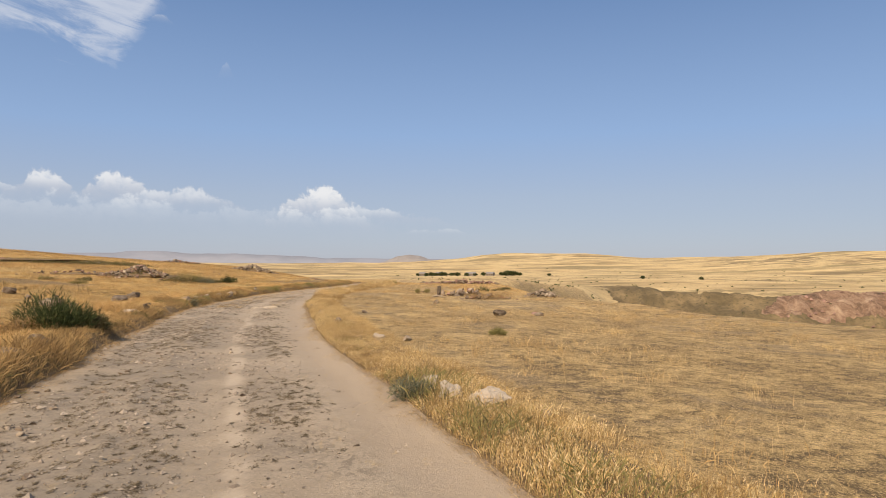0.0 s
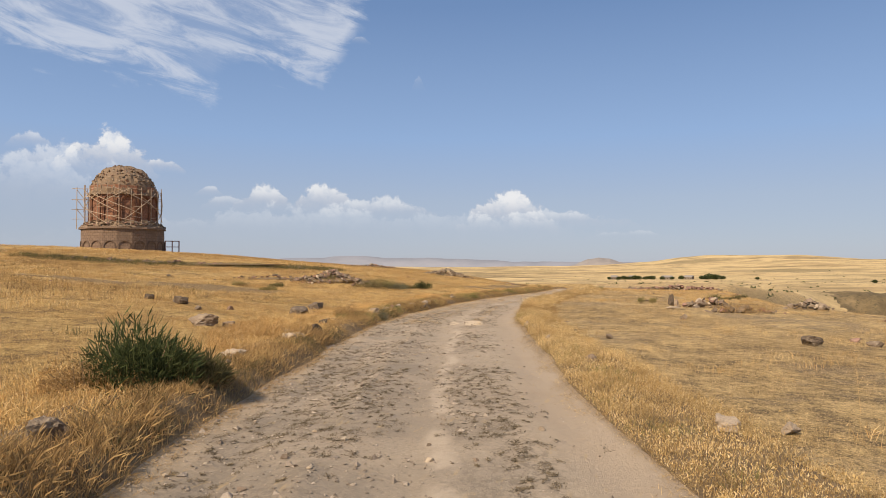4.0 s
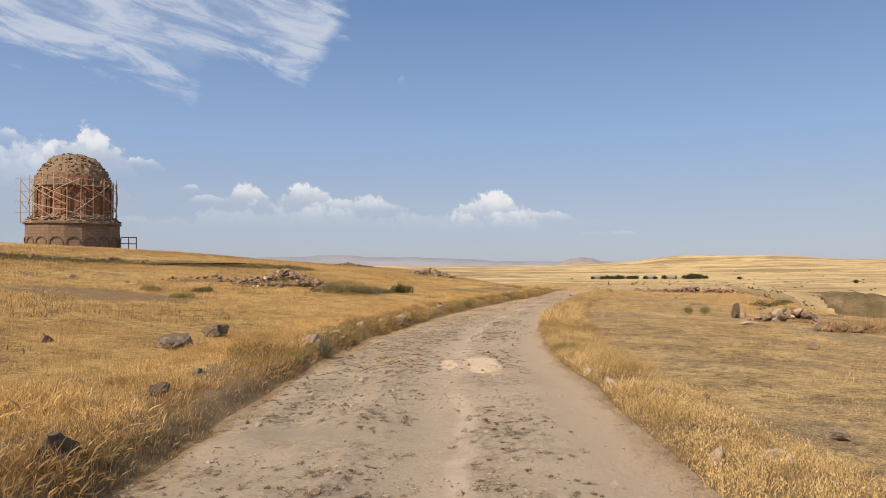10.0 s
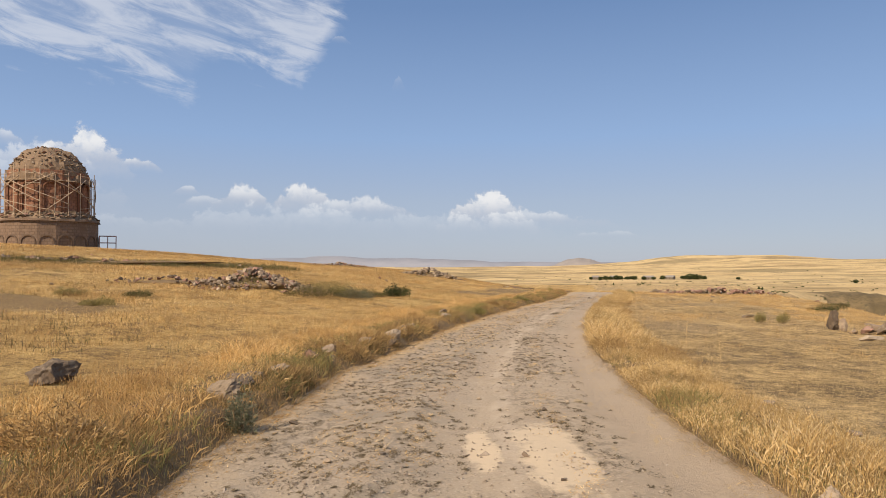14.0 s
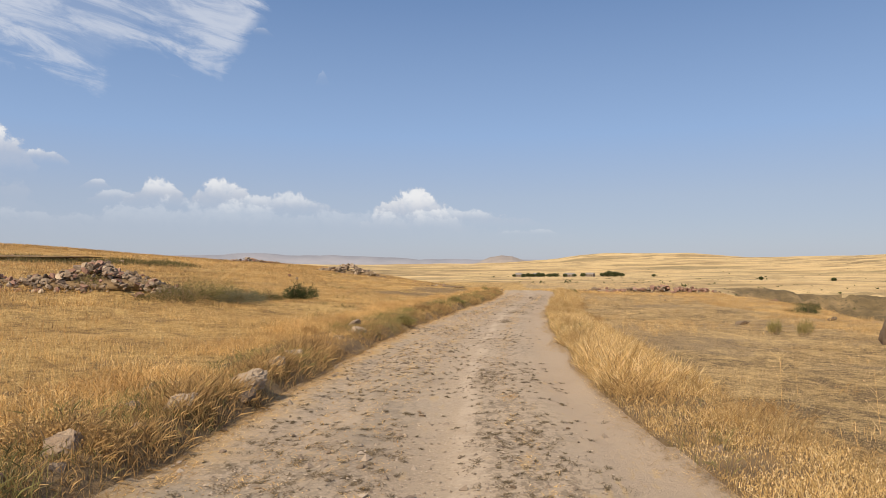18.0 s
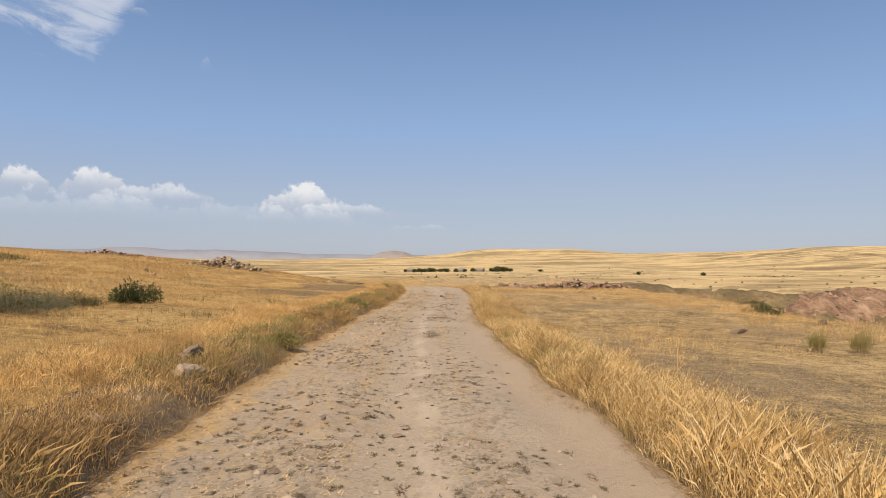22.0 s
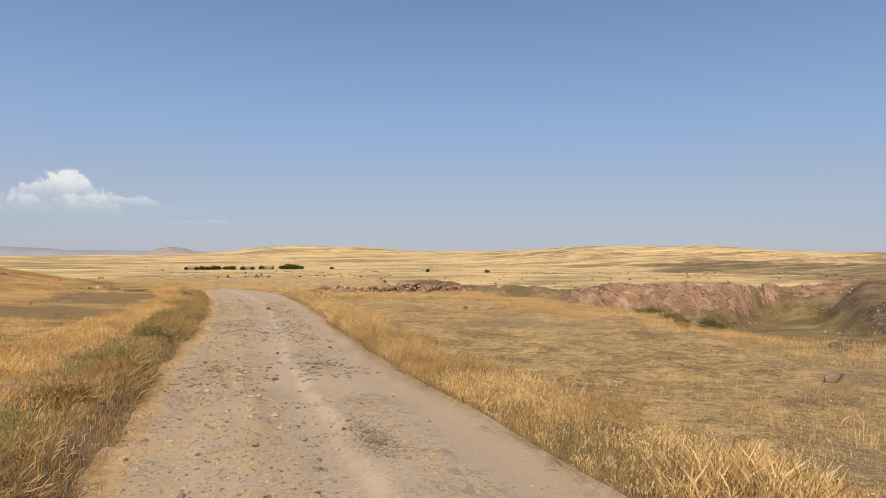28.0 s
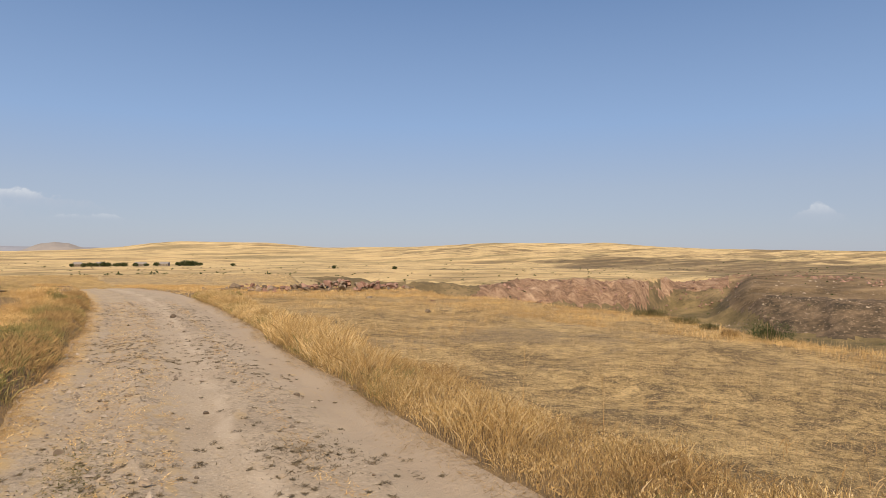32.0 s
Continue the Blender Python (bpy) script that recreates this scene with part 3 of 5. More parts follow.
def height(x, y):
    """Ground level anywhere."""
    x, y = np.asarray(x, float), np.asarray(y, float)
    top = road_top(y)
    dl, dr = road_left(y) - x, x - road_right(y)
    left = 0.17 * smooth(dl, 0.02, 0.3) + 0.066 * np.clip(dl, 0, 70) - 0.05 * smooth(dl, 1.0, 3.0)
    rim = np.interp(y, RIM_Y, RIM_X)
    right = 0.05 * smooth(dr, 0, 0.5) - 0.026 * np.clip(dr, 0, None) - 0.012 * np.clip(dr - 7, 0, 6) - 0.22 * np.maximum(x - rim, 0) ** 1.02
    z = top + np.where(dl > 0, left, 0) + np.where(dr > 0, right, 0)
    away = smooth(np.maximum(dl, dr), 0.3, 2.5)
    z = z + away * (0.16 * (fbm(x / 3.1, y / 3.1, 11, 3) - 0.5) + 0.13 * (fbm(x / 1.1, y / 1.1, 13, 2) - 0.5) + 0.5 * (fbm(x / 14, y / 14, 12, 3) - 0.5) * smooth(np.maximum(dl, dr), 3, 12))
    # small sandy mound at the rim and the heap under the rubble
    z = z + 0.3 * np.exp(-((x - 9.5) / 2.0) ** 2 - ((y - 84) / 3.5) ** 2)
    z = z + 0.22 * np.exp(-((x + 18.8) / 4.2) ** 2 - ((y - 46.5) / 2.0) ** 2)
    z = z + smooth(dl, 4, 22) * np.interp(y, (50, 66, 85, 100, 130), (0, 0.15, 0.75, 1.2, 1.2)) + 0.15 * np.exp(-((x + 71) / 21) ** 2 - ((y - 99) / 17) ** 2)
    far, r, turn = far_height(x, y)
    side = smooth(-turn, 4, 22)
    mask = smooth(r, 55 + 45 * side, 115 + 55 * side)
    return z + (far - z) * mask


def link_mesh(name, verts, faces, mats, parent=None, smooth_faces=True, index=None):
    """An object from arrays of places and of faces of one size."""
    me = bpy.data.meshes.new(name)
    verts, faces = np.asarray(verts, np.float32), np.asarray(faces, np.int32)
    me.vertices.add(len(verts))
    me.vertices.foreach_set("co", verts.ravel())
    me.loops.add(faces.size)
    me.loops.foreach_set("vertex_index", faces.ravel())
    me.polygons.add(len(faces))
    me.polygons.foreach_set("loop_start", np.arange(0, faces.size, faces.shape[1], dtype=np.int32))
    me.polygons.foreach_set("use_smooth", np.full(len(faces), smooth_faces))
    for m in mats:
        me.materials.append(m)
    if index is not None:
        me.polygons.foreach_set("material_index", np.asarray(index, np.int32))
    me.update(calc_edges=True)
    ob = new(name, me)
    ob.parent = parent
    return ob


def grid_faces(rows, cols, wrap=False):
    i, j = np.meshgrid(np.arange(rows - 1), np.arange(cols if wrap else cols - 1), indexing="ij")
    k = (j + 1) % cols
    return np.stack([i * cols + j, i * cols + k, (i + 1) * cols + k, (i + 1) * cols + j], -1).reshape(-1, 4)


def build_ground():
    rings = np.concatenate([np.arange(0.2, 64, 0.42), 64 * 1.03 ** np.arange(0, 62), np.arange(385, 720, 6.0), 720 * 1.03 ** np.arange(0, 67)])
    rings = np.unique(np.round(rings, 2))
    rings = rings[(rings < 4950)]
    spokes = np.concatenate([np.linspace(-75, 75, 620, endpoint=False), np.linspace(75, 285, 100, endpoint=False)])
    a = np.radians(spokes)
    R, A = np.meshgrid(rings, a, indexing="ij")
    x, y = -6.0 + R * np.sin(A), 34.0 + R * np.cos(A)
    z = height(x, y)
    inside = np.minimum(x - (road_left(y) - 1.2), road_right(y) + 1.1 - x)
    z = z - 0.35 * smooth(inside, 0.15, 0.8) * (y > -6) * (y < 108)
    verts = np.stack([x, y, z], -1).reshape(-1, 3)
    faces = grid_faces(len(rings), len(spokes), True)[:, ::-1]
    mid = verts[faces].mean(1)
    far, r, turn = far_height(mid[:, 0], mid[:, 1])
    fl = (verts[faces][:, :, 2].max(1) - verts[faces][:, :, 2].min(1))
    deep = smooth(turn, 16.5, 24) * (1 - smooth(turn, 105, 140))
    edge = np.interp(turn, CLIFF_TURN, CLIFF_R)
    index = np.where(r > np.where((turn > 4) & (turn < 30), 300, 130), 1, np.where(mid[:, 0] > road_right(mid[:, 1]), 7, 0))
    slant = 17 + 9 * (1 - np.clip((r - edge + 62) / 62, 0, 1)) + 5 * (fbm(mid[:, 0] / 25, mid[:, 1] / 25, 62, 3) - 0.5)
    index[(turn > slant) & (turn < 140) & (r > edge - 62) & (r < edge + 4)] = 2
    rim = np.interp(mid[:, 1], RIM_Y, RIM_X)
    index[(turn > 13 + 3 * fbm(mid[:, 0] / 12, mid[:, 1] / 12, 63, 3)) & (turn < 130) & (mid[:, 0] > rim + 6) & (r > 130) & (r < edge + 8) & (mid[:, 2] < np.interp(r, (0, 110, 250, 450, 700), (-2.6, -4.5, -10.5, -17.5, -20)))] = 2
    wob = 9 * (fbm(turn * 0.6, r * 0.02, 51, 3) - 0.5)
    index[(turn + wob * 0.5 > 32.5) & (turn + wob * 0.2 < 46.6) & (r > edge - 30 + wob) & (r < edge + 16 + wob * 2)] = 3
    index[(turn > 47.4) & (turn < 57.5 + wob * 0.2) & (r > edge - 30) & (r < edge + 8 + wob)] = 3
    on = terrace_share(r, turn)
    bench = r + 26 * (fbm(turn * 0.5, 0 * turn, 47, 3) - 0.5)
    index[(on > 0.5) & (bench > 392) & (bench < 450)] = 4
    index[(on > 0.5) & (bench >= 450) & (bench < 640)] = 5
    index[(turn > 54 - 0.008 * (r - 640) + 5 * (fbm(mid[:, 0] / 90, mid[:, 1] / 140, 52, 3) - 0.5)) & (turn < 110) & (r >= 600) & (r < 1300) & (fbm(mid[:, 0] / 160, mid[:, 1] / 110, 53, 3) > 0.42)] = 5
    index[(turn > 19) & (turn < 125) & (r > 130) & (r < edge - 45) & (mid[:, 2] < -34) & (index != 4)] = 6
    ob = link_mesh("ground", verts, faces, [FIELD, FAR, GORGE, RED, SCREE, HEATH, MEADOW, CROPPED], index=index)
    tagged(ob, "rolling dry golden grassland falling into a gorge", "ground", kind="structure")


build_ground()


def road_surface(X, Y):
    """Level of the worn track and its banks, ruts and ridges included."""
    X, Y = np.asarray(X, float), np.asarray(Y, float)
    left, right = road_left(Y), road_right(Y)
    lane = (X - left) / (right - left)
    Z = height(X, Y)
    on = smooth(lane, 0.0, 0.06) * (1 - smooth(lane, 0.97, 1.0))
    Z = Z + on * (0.045 * (fbm(X * 1.6, Y * 1.1, 71, 4) - 0.5) + 0.016 * (fbm(X * 7, Y * 6, 72, 3) - 0.5))
    for at, wide, deep in ((0.90, 0.085, 0.05), (0.50, 0.075, 0.045), (0.17, 0.05, 0.035)):
        Z = Z - on * deep * np.exp(-((lane - at + 0.02 * (vnoise(Y * 0.3, 0 * Y, 73) - 0.5)) / wide) ** 2)
    Z = Z + on * 0.035 * np.exp(-((lane - 0.335 + 0.05 * (vnoise(Y * 0.45, 0 * Y, 74) - 0.5)) / 0.025) ** 2) * (vnoise(Y * 1.3, X, 75) > 0.3)
    off = np.maximum(left - X, 0)
    Z = Z + smooth(off, 0.05, 0.3) * (1 - smooth(off, 0.6, 1.0)) * 0.10 * (fbm(X * 3.0, Y * 2.2, 76, 3) - 0.4)
    return Z + 0.012


def build_road():
    ys = np.arange(-5.5, 104, 0.16)
    us = np.linspace(0, 1, 84)
    left, right = road_left(ys), road_right(ys)
    a, b = left - 1.15, right + 1.05
    X = a[:, None] + (b - a)[:, None] * us[None]
    Y = np.repeat(ys[:, None], len(us), 1)
    lane = (X - left[:, None]) / (right - left)[:, None]
    Z = road_surface(X, Y)
    verts = np.stack([X, Y, Z], -1).reshape(-1, 3)
    faces = grid_faces(len(ys), len(us))
    lm = lane.reshape(-1)[faces].mean(1)
    ob = link_mesh("road", verts, faces, [ROAD, BANK], index=((lm < -0.005) | (lm > 1.005)).astype(int))
    uv = ob.data.uv_layers.new(name="along")
    uv.data.foreach_set("uv", np.stack([lane.reshape(-1), Y.reshape(-1)], -1)[faces.reshape(-1)].astype(np.float32).ravel())
    tagged(ob, "rutted dirt track with trampled litter and stony soil banks", "dirt road", kind="structure")


build_road()


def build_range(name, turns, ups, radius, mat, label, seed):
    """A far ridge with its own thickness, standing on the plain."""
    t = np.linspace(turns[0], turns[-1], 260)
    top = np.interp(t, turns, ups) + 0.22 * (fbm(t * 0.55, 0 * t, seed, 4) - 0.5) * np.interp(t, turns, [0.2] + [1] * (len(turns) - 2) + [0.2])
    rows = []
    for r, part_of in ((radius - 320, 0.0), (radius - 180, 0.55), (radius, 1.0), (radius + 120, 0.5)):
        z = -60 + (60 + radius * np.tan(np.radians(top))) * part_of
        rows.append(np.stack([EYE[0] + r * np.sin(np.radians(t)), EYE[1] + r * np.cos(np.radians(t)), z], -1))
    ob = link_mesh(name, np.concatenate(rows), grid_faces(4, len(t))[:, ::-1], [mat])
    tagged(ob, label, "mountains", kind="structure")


# the ridge's haze is only its blue-grey colour, no volume lies before it
build_range("backdrop", (-75, -55, -42, -33, -28, -24, -20, -16, -12, -8, -4, 4, 14), (0.25, 0.45, 0.65, 0.85, 0.6, 0.72, 0.82, 0.6, 0.55, 0.35, 0.25, 0.2, 0.1), 4600, MOUNT, "mountain ridge on the horizon with aerial haze painted in as blue-grey", 81)
build_range("brown_hill", (-3.0, -2.0, -1.1, -0.2, 0.7, 1.6, 2.8), (-0.2, 0.08, 0.48, 0.60, 0.5, 0.2, -0.2), 3900, CONE, "low rounded brown hill far across the plain", 82)


# ---- helpers for things ----
RNG = np.random.default_rng(7)


def hz(x, y):
    return float(height(np.array([x]), np.array([y]))[0])


def thing(name, at, label, category, group=""):
    ob = new(name)
    ob.empty_display_size = 0.2
    ob.location = at
    return tagged(ob, label, category, group)


def part(name, bm, mat, parent, label="", at=None, smooth_faces=False):
    """Links a bmesh as one mesh object under a thing or a part."""
    me = bpy.data.meshes.new(name)
    bm.to_mesh(me)
    bm.free()
    me.materials.append(mat)
    if smooth_faces:
        me.polygons.foreach_set("use_smooth", np.ones(len(me.polygons), bool))
    ob = new(name, me)
    ob.parent = parent
    if at is not None:
        ob.matrix_basis = at
    return tagged(ob, label) if label else ob


def rod(bm, a, b, r0, r1=None, sides=6):
    """A tapering round bar from a to b, added to bm."""
    a, b = Vector(a), Vector(b)
    turn = (b - a).to_track_quat("Z", "Y").to_matrix().to_4x4()
    m = Matrix.Translation((a + b) / 2) @ turn
    bmesh.ops.create_cone(bm, cap_ends=True, segments=sides, radius1=r0, radius2=r0 if r1 is None else r1, depth=(b - a).length, matrix=m)


def rod_part(name, a, b, r, mat, parent, sides=6):
    bm = bmesh.new()
    rod(bm, a, b, r, r, sides)
    return part(name, bm, mat, parent)


# ---- stones ----
def rock_mesh(seed, mat, flat=0.7, cuts=7, detail=2, near=(0.13, 0.34), rough=1.0):
    rnd = random.Random(seed)
    bm = bmesh.new()
    bmesh.ops.create_icosphere(bm, subdivisions=detail, radius=0.5)
    planes = []
    for _ in range(cuts):
        n = Vector((rnd.gauss(0, 1), rnd.gauss(0, 1), rnd.gauss(0, 0.8))).normalized()
        planes.append((n, rnd.uniform(*near)))
    off = Vector((rnd.uniform(0, 50), rnd.uniform(0, 50), rnd.uniform(0, 50)))
    for v in bm.verts:
        p = v.co.copy()
        for n, d in planes:
            over = p.dot(n) - d
            if over > 0:
                p -= n * over * 0.92
        p *= 1.35 * (1 + rough * (0.22 * noise.noise(p * 2.8 + off) + 0.18 * noise.noise(p * 9 + off) + 0.10 * noise.noise(p * 21 + off)))
        v.co = Vector((p.x, p.y, p.z * flat))
    me = bpy.data.meshes.new("stone")
    bm.to_mesh(me)
    bm.free()
    me.materials.append(mat)
    return me


ROCKS = {m.name: [rock_mesh(100 * i + n, m, 0.45 + 0.05 * n, 10) for n in range(8)] for i, m in enumerate((STONE, PALE, REDSTONE, CORE))}
BOULDERS = {m.name: [rock_mesh(900 + 10 * i + n, m, 0.72, 11, 4, (0.22, 0.38), 1.0) for n in range(5)] for i, m in enumerate((STONE, PALE, REDSTONE, WHITE))}


def put_stone(x, y, wide, deep, tall, mat, z=None, parent=None, name="stone", sunk=0.22, big=False, tilt=14):
    pool = BOULDERS if big else ROCKS
    ob = new(name, pool[mat.name][int(RNG.integers(len(pool[mat.name])))])
    base = (hz(x, y) if z is None else z) + tall * (0.5 - sunk) * 0.75
    if big:
        wide, deep, tall = wide * 0.70, deep * 0.70, tall * 0.78
    m = pose(x, y, base, *RNG.uniform(-tilt, tilt, 2), RNG.uniform(0, 360)) @ Matrix.Diagonal((wide, deep, tall * (1.2 if big else 1.35), 1))
    if parent is not None:
        ob.parent = parent
        m = Matrix.Translation(-Vector(parent.location)) @ m
    ob.matrix_basis = m
    return ob


def heap(x, y, half_x, half_y, top, count, mats, lo, hi, label, turn=0.0, name="rubble_heap"):
    """Loose stones tipped on the ground; they lie on one another."""
    root = thing(name, (x, y, hz(x, y)), label, "stone heap", "heaps of loose stones")
    c, s = math.cos(radians(turn)), math.sin(radians(turn))
    for n in range(count):
        a, r = RNG.uniform(0, 2 * math.pi), RNG.uniform(0, 1) ** 0.62
        u, v = r * math.cos(a), r * math.sin(a)
        px, py = x + u * half_x * c - v * half_y * s, y + u * half_x * s + v * half_y * c
        rise = top * max(0.0, 1 - r ** 1.5) * (0.55 + 0.9 * float(vnoise(np.array([u * 2.6 + 9]), np.array([v * 2.6]), 91)[0]))
        size = RNG.uniform(lo, hi) * (1.25 - 0.4 * r)
        mat = mats[int(RNG.integers(len(mats)))]
        put_stone(px, py, size * RNG.uniform(0.8, 1.4), size * RNG.uniform(0.7, 1.1), size * RNG.uniform(0.5, 0.9), mat, z=hz(px, py) + rise * 0.85, parent=root, sunk=0.3, tilt=28)
    bm = bmesh.new()
    bmesh.ops.create_icosphere(bm, subdivisions=3, radius=1.0)
    for v in bm.verts:
        k = 1 + 0.25 * noise.noise(v.co * 2.3 + Vector((x, y, 0)))
        v.co = Vector(((v.co.x * half_x * c - v.co.y * half_y * s) * 0.66 * k, (v.co.x * half_x * s + v.co.y * half_y * c) * 0.66 * k, v.co.z * top * 0.5 * k))
    part("core", bm, BANK, root, "earth and rubble core", smooth_faces=True)
    return root


# ---- round ruined church ----
def wall_ring(name, r0, r1, z0, z1, sides, mat, parent, thick=0.9, rows=6, rough=0.05, label=""):
    """A faceted wall with an inner face, worn at its edges."""
    bm = bmesh.new()
    uv = bm.loops.layers.uv.new("wall")
    per = 6
    cols = sides * per
    ring = []
    for k in range(rows + 1):
        f = k / rows
        row = []
        for j in range(cols):
            a = 2 * math.pi * j / cols
            step = 2 * math.pi / sides
            r = (r0 + (r1 - r0) * f) * math.cos(step / 2) / math.cos((a % step) - step / 2)
            p = Vector((math.cos(a) * r, math.sin(a) * r, z0 + (z1 - z0) * f))
            w = rough * noise.noise(p * 1.3) + (0.25 * rough * 4 * noise.noise(p * 0.9) if k == rows else 0)
            p.z += w if 0 < k else 0
            p.x += math.cos(a) * w
            p.y += math.sin(a) * w
            row.append(bm.verts.new(p))
        ring.append(row)
    inner = [[bm.verts.new(((1 - thick / r0) * v.co.x, (1 - thick / r0) * v.co.y, v.co.z)) for v in row] for row in (ring[-1], ring[0])]
    rows_all = ring + inner
    for k in range(len(rows_all) - 1):
        for j in range(cols):
            f = bm.faces.new((rows_all[k][j], rows_all[k][(j + 1) % cols], rows_all[k + 1][(j + 1) % cols], rows_all[k + 1][j]))
            for loop, (dj, dk) in zip(f.loops, ((0, 0), (1, 0), (1, 1), (0, 1))):
                loop[uv].uv = ((j + dj) / cols * 2 * math.pi * r0, z0 + (z1 - z0) * (k + dk) / rows)
    return part(name, bm, mat, parent, label)


def arch_moulding(parent, a, r, z0, width, spring, mat, thick=0.16, name="blind_arch", proud=0.14):
    """A raised round arch on two thin shafts, bent round the drum."""
    bm = bmesh.new()
    path = [(-width / 2, 0.0), (-width / 2, spring * 0.5), (-width / 2, spring)]
    path += [(-math.cos(math.pi * n / 10) * width / 2, spring + math.sin(math.pi * n / 10) * width / 2) for n in range(1, 10)]
    path += [(width / 2, spring), (width / 2, spring * 0.5), (width / 2, 0.0)]
    rows = []
    for n, (u, v) in enumerate(path):
        p0, p1 = path[max(n - 1, 0)], path[min(n + 1, len(path) - 1)]
        t = Vector((p1[0] - p0[0], p1[1] - p0[1])).normalized()
        side = Vector((-t.y, t.x)) * thick / 2
        row = []
        for du, out in ((1, -0.1), (1, proud), (-1, proud), (-1, -0.1)):
            uu, vv = u + side.x * du, v + side.y * du
            ang = a + uu / r
            row.append(bm.verts.new((math.cos(ang) * (r + out), math.sin(ang) * (r + out), z0 + vv)))
        rows.append(row)
    for p, q in zip(rows, rows[1:]):
        for j in range(3):
            bm.faces.new((p[j], p[j + 1], q[j + 1], q[j]))
    bmesh.ops.recalc_face_normals(bm, faces=bm.faces)
    part(name, bm, mat, parent)


def build_church(x, y, z):
    root = thing("ruined_church", (x, y, z), "round ruined red tuff church with a bare rubble dome", "ruined church")
    rnd = random.Random(5)
    R1, R2, H1, H2 = 6.35, 5.2, 3.95, 10.7
    wall_ring("lower_drum", R1 + 0.05, R1, -2.5, H1 - 0.25, 18, LOW_WALL, root, rough=0.04, label="dark weathered tuff lower drum")
    wall_ring("cornice", R1 + 0.32, R1 + 0.26, H1 - 0.32, H1, 18, LOW_WALL, root, thick=1.6, rows=1, rough=0.1, label="broken moulded cornice")
    for n in range(18):
        arch_moulding(root, 2 * math.pi * (n + 0.5) / 18, R1 * 0.99, -1.5, 1.75, 2.3, LOW_WALL)
    wall_ring("upper_drum", R2, R2 - 0.05, H1 - 0.3, H2, 12, HIGH_WALL, root, rows=9, rough=0.12, label="red tuff upper drum with broken facing")
    for n in range(12):
        a = 2 * math.pi * (n + 0.5) / 12
        arch_moulding(root, a, R2 * 0.985, H1 + 0.6, 1.9, 3.6, HIGH_WALL, 0.2, "upper_arch", 0.16)
        e = 2 * math.pi * n / 12
        for d in (-0.045, 0.045):
            px, py = math.cos(e + d) * (R2 + 0.02), math.sin(e + d) * (R2 + 0.02)
            rod_part("shaft", (px, py, H1 + 0.3), (px, py, H1 + 4.6), 0.13, HIGH_WALL, root, 8)
    # broken upper wall above the arches, with a ragged lip
    wall_ring("broken_cornice", R2 + 0.22, R2 - 0.25, H2 - 1.5, H2 - 0.2, 24, CORE, root, thick=1.2, rows=3, rough=0.35, label="ragged rubble edge of the lost roof")
    bm = bmesh.new()
    bmesh.ops.create_uvsphere(bm, u_segments=56, v_segments=28, radius=1.0)
    bmesh.ops.delete(bm, geom=[v for v in bm.verts if v.co.z < -0.05], context="VERTS")
    for v in bm.verts:
        d = v.co.normalized()
        k = 1 + 0.035 * noise.noise(d * 3.2) + 0.045 * noise.noise(d * 9) + 0.035 * noise.noise(d * 22)
        rr = 4.75 + 0.35 * max(0, 0.5 - d.z)
        v.co = Vector((d.x * rr * k, d.y * rr * k, H2 - 0.6 + d.z * 4.35 * k))
    dome = part("dome", bm, CORE, root, "bare rubble dome with weeds on it")
    talus = wall_ring("talus", R1 - 0.1, R2 + 0.05, H1 - 0.1, H1 + 1.0, 30, CORE, root, thick=0.6, rows=4, rough=0.3, label="fallen rubble on the drum ledge")
    for n in range(420):
        a, e = rnd.uniform(0, 2 * math.pi), math.asin(rnd.uniform(0.02, 0.98))
        size = rnd.uniform(0.25, 0.6)
        p = Vector((math.cos(a) * math.cos(e) * 4.85, math.sin(a) * math.cos(e) * 4.85, H2 - 0.6 + math.sin(e) * 4.35))
        ob = new("stone", ROCKS[(CORE, PALE, REDSTONE, STONE)[rnd.choice((0, 0, 0, 1, 2, 1, 3))].name][rnd.randrange(8)])
        ob.parent = dome
        ob.matrix_basis = pose(*p, rnd.uniform(-40, 40), rnd.uniform(-40, 40), rnd.uniform(0, 360)) @ Matrix.Diagonal((size, size * 0.8, size * 0.6, 1))
    for n in range(240):
        a, r = rnd.uniform(0, 2 * math.pi), rnd.uniform(R2 + 0.15, R1 + 0.1)
        size = rnd.uniform(0.25, 0.75)
        k = 1 - (r - R2) / (R1 - R2)
        ob = new("stone", ROCKS[(CORE, PALE, REDSTONE)[rnd.choice((0, 0, 1, 2))].name][rnd.randrange(8)])
        ob.parent = talus
        ob.matrix_basis = pose(math.cos(a) * r, math.sin(a) * r, H1 + 0.1 + k * 0.95, rnd.uniform(-30, 30), rnd.uniform(-30, 30), rnd.uniform(0, 360)) @ Matrix.Diagonal((size, size * 0.8, size * 0.6, 1))
    for n in range(26):
        a, r = rnd.uniform(-2.8, 0.6), R1 + rnd.uniform(0.4, 2.2)
        size = rnd.uniform(0.25, 0.6)
        ob = new("fallen_stone", ROCKS[(STONE, PALE)[rnd.choice((0, 1))].name][rnd.randrange(8)])
        ob.parent = root
        gx, gy = x + math.cos(a) * r, y + math.sin(a) * r
        ob.matrix_basis = pose(gx - x, gy - y, hz(gx, gy) - z + size * 0.15, rnd.uniform(-20, 20), rnd.uniform(-20, 20), rnd.uniform(0, 360)) @ Matrix.Diagonal((size, size * 0.8, size * 0.6, 1))
    # timber scaffold round the upper drum
    frame_root = thing("scaffold", (x, y, z), "weathered timber pole scaffold lashed round the upper drum", "scaffold")
    RS, turns = R2 + 0.65, 14
    levels = (5.6, 7.2, 8.8, 10.1)
    face = math.atan2(15 - y, -4 - x)
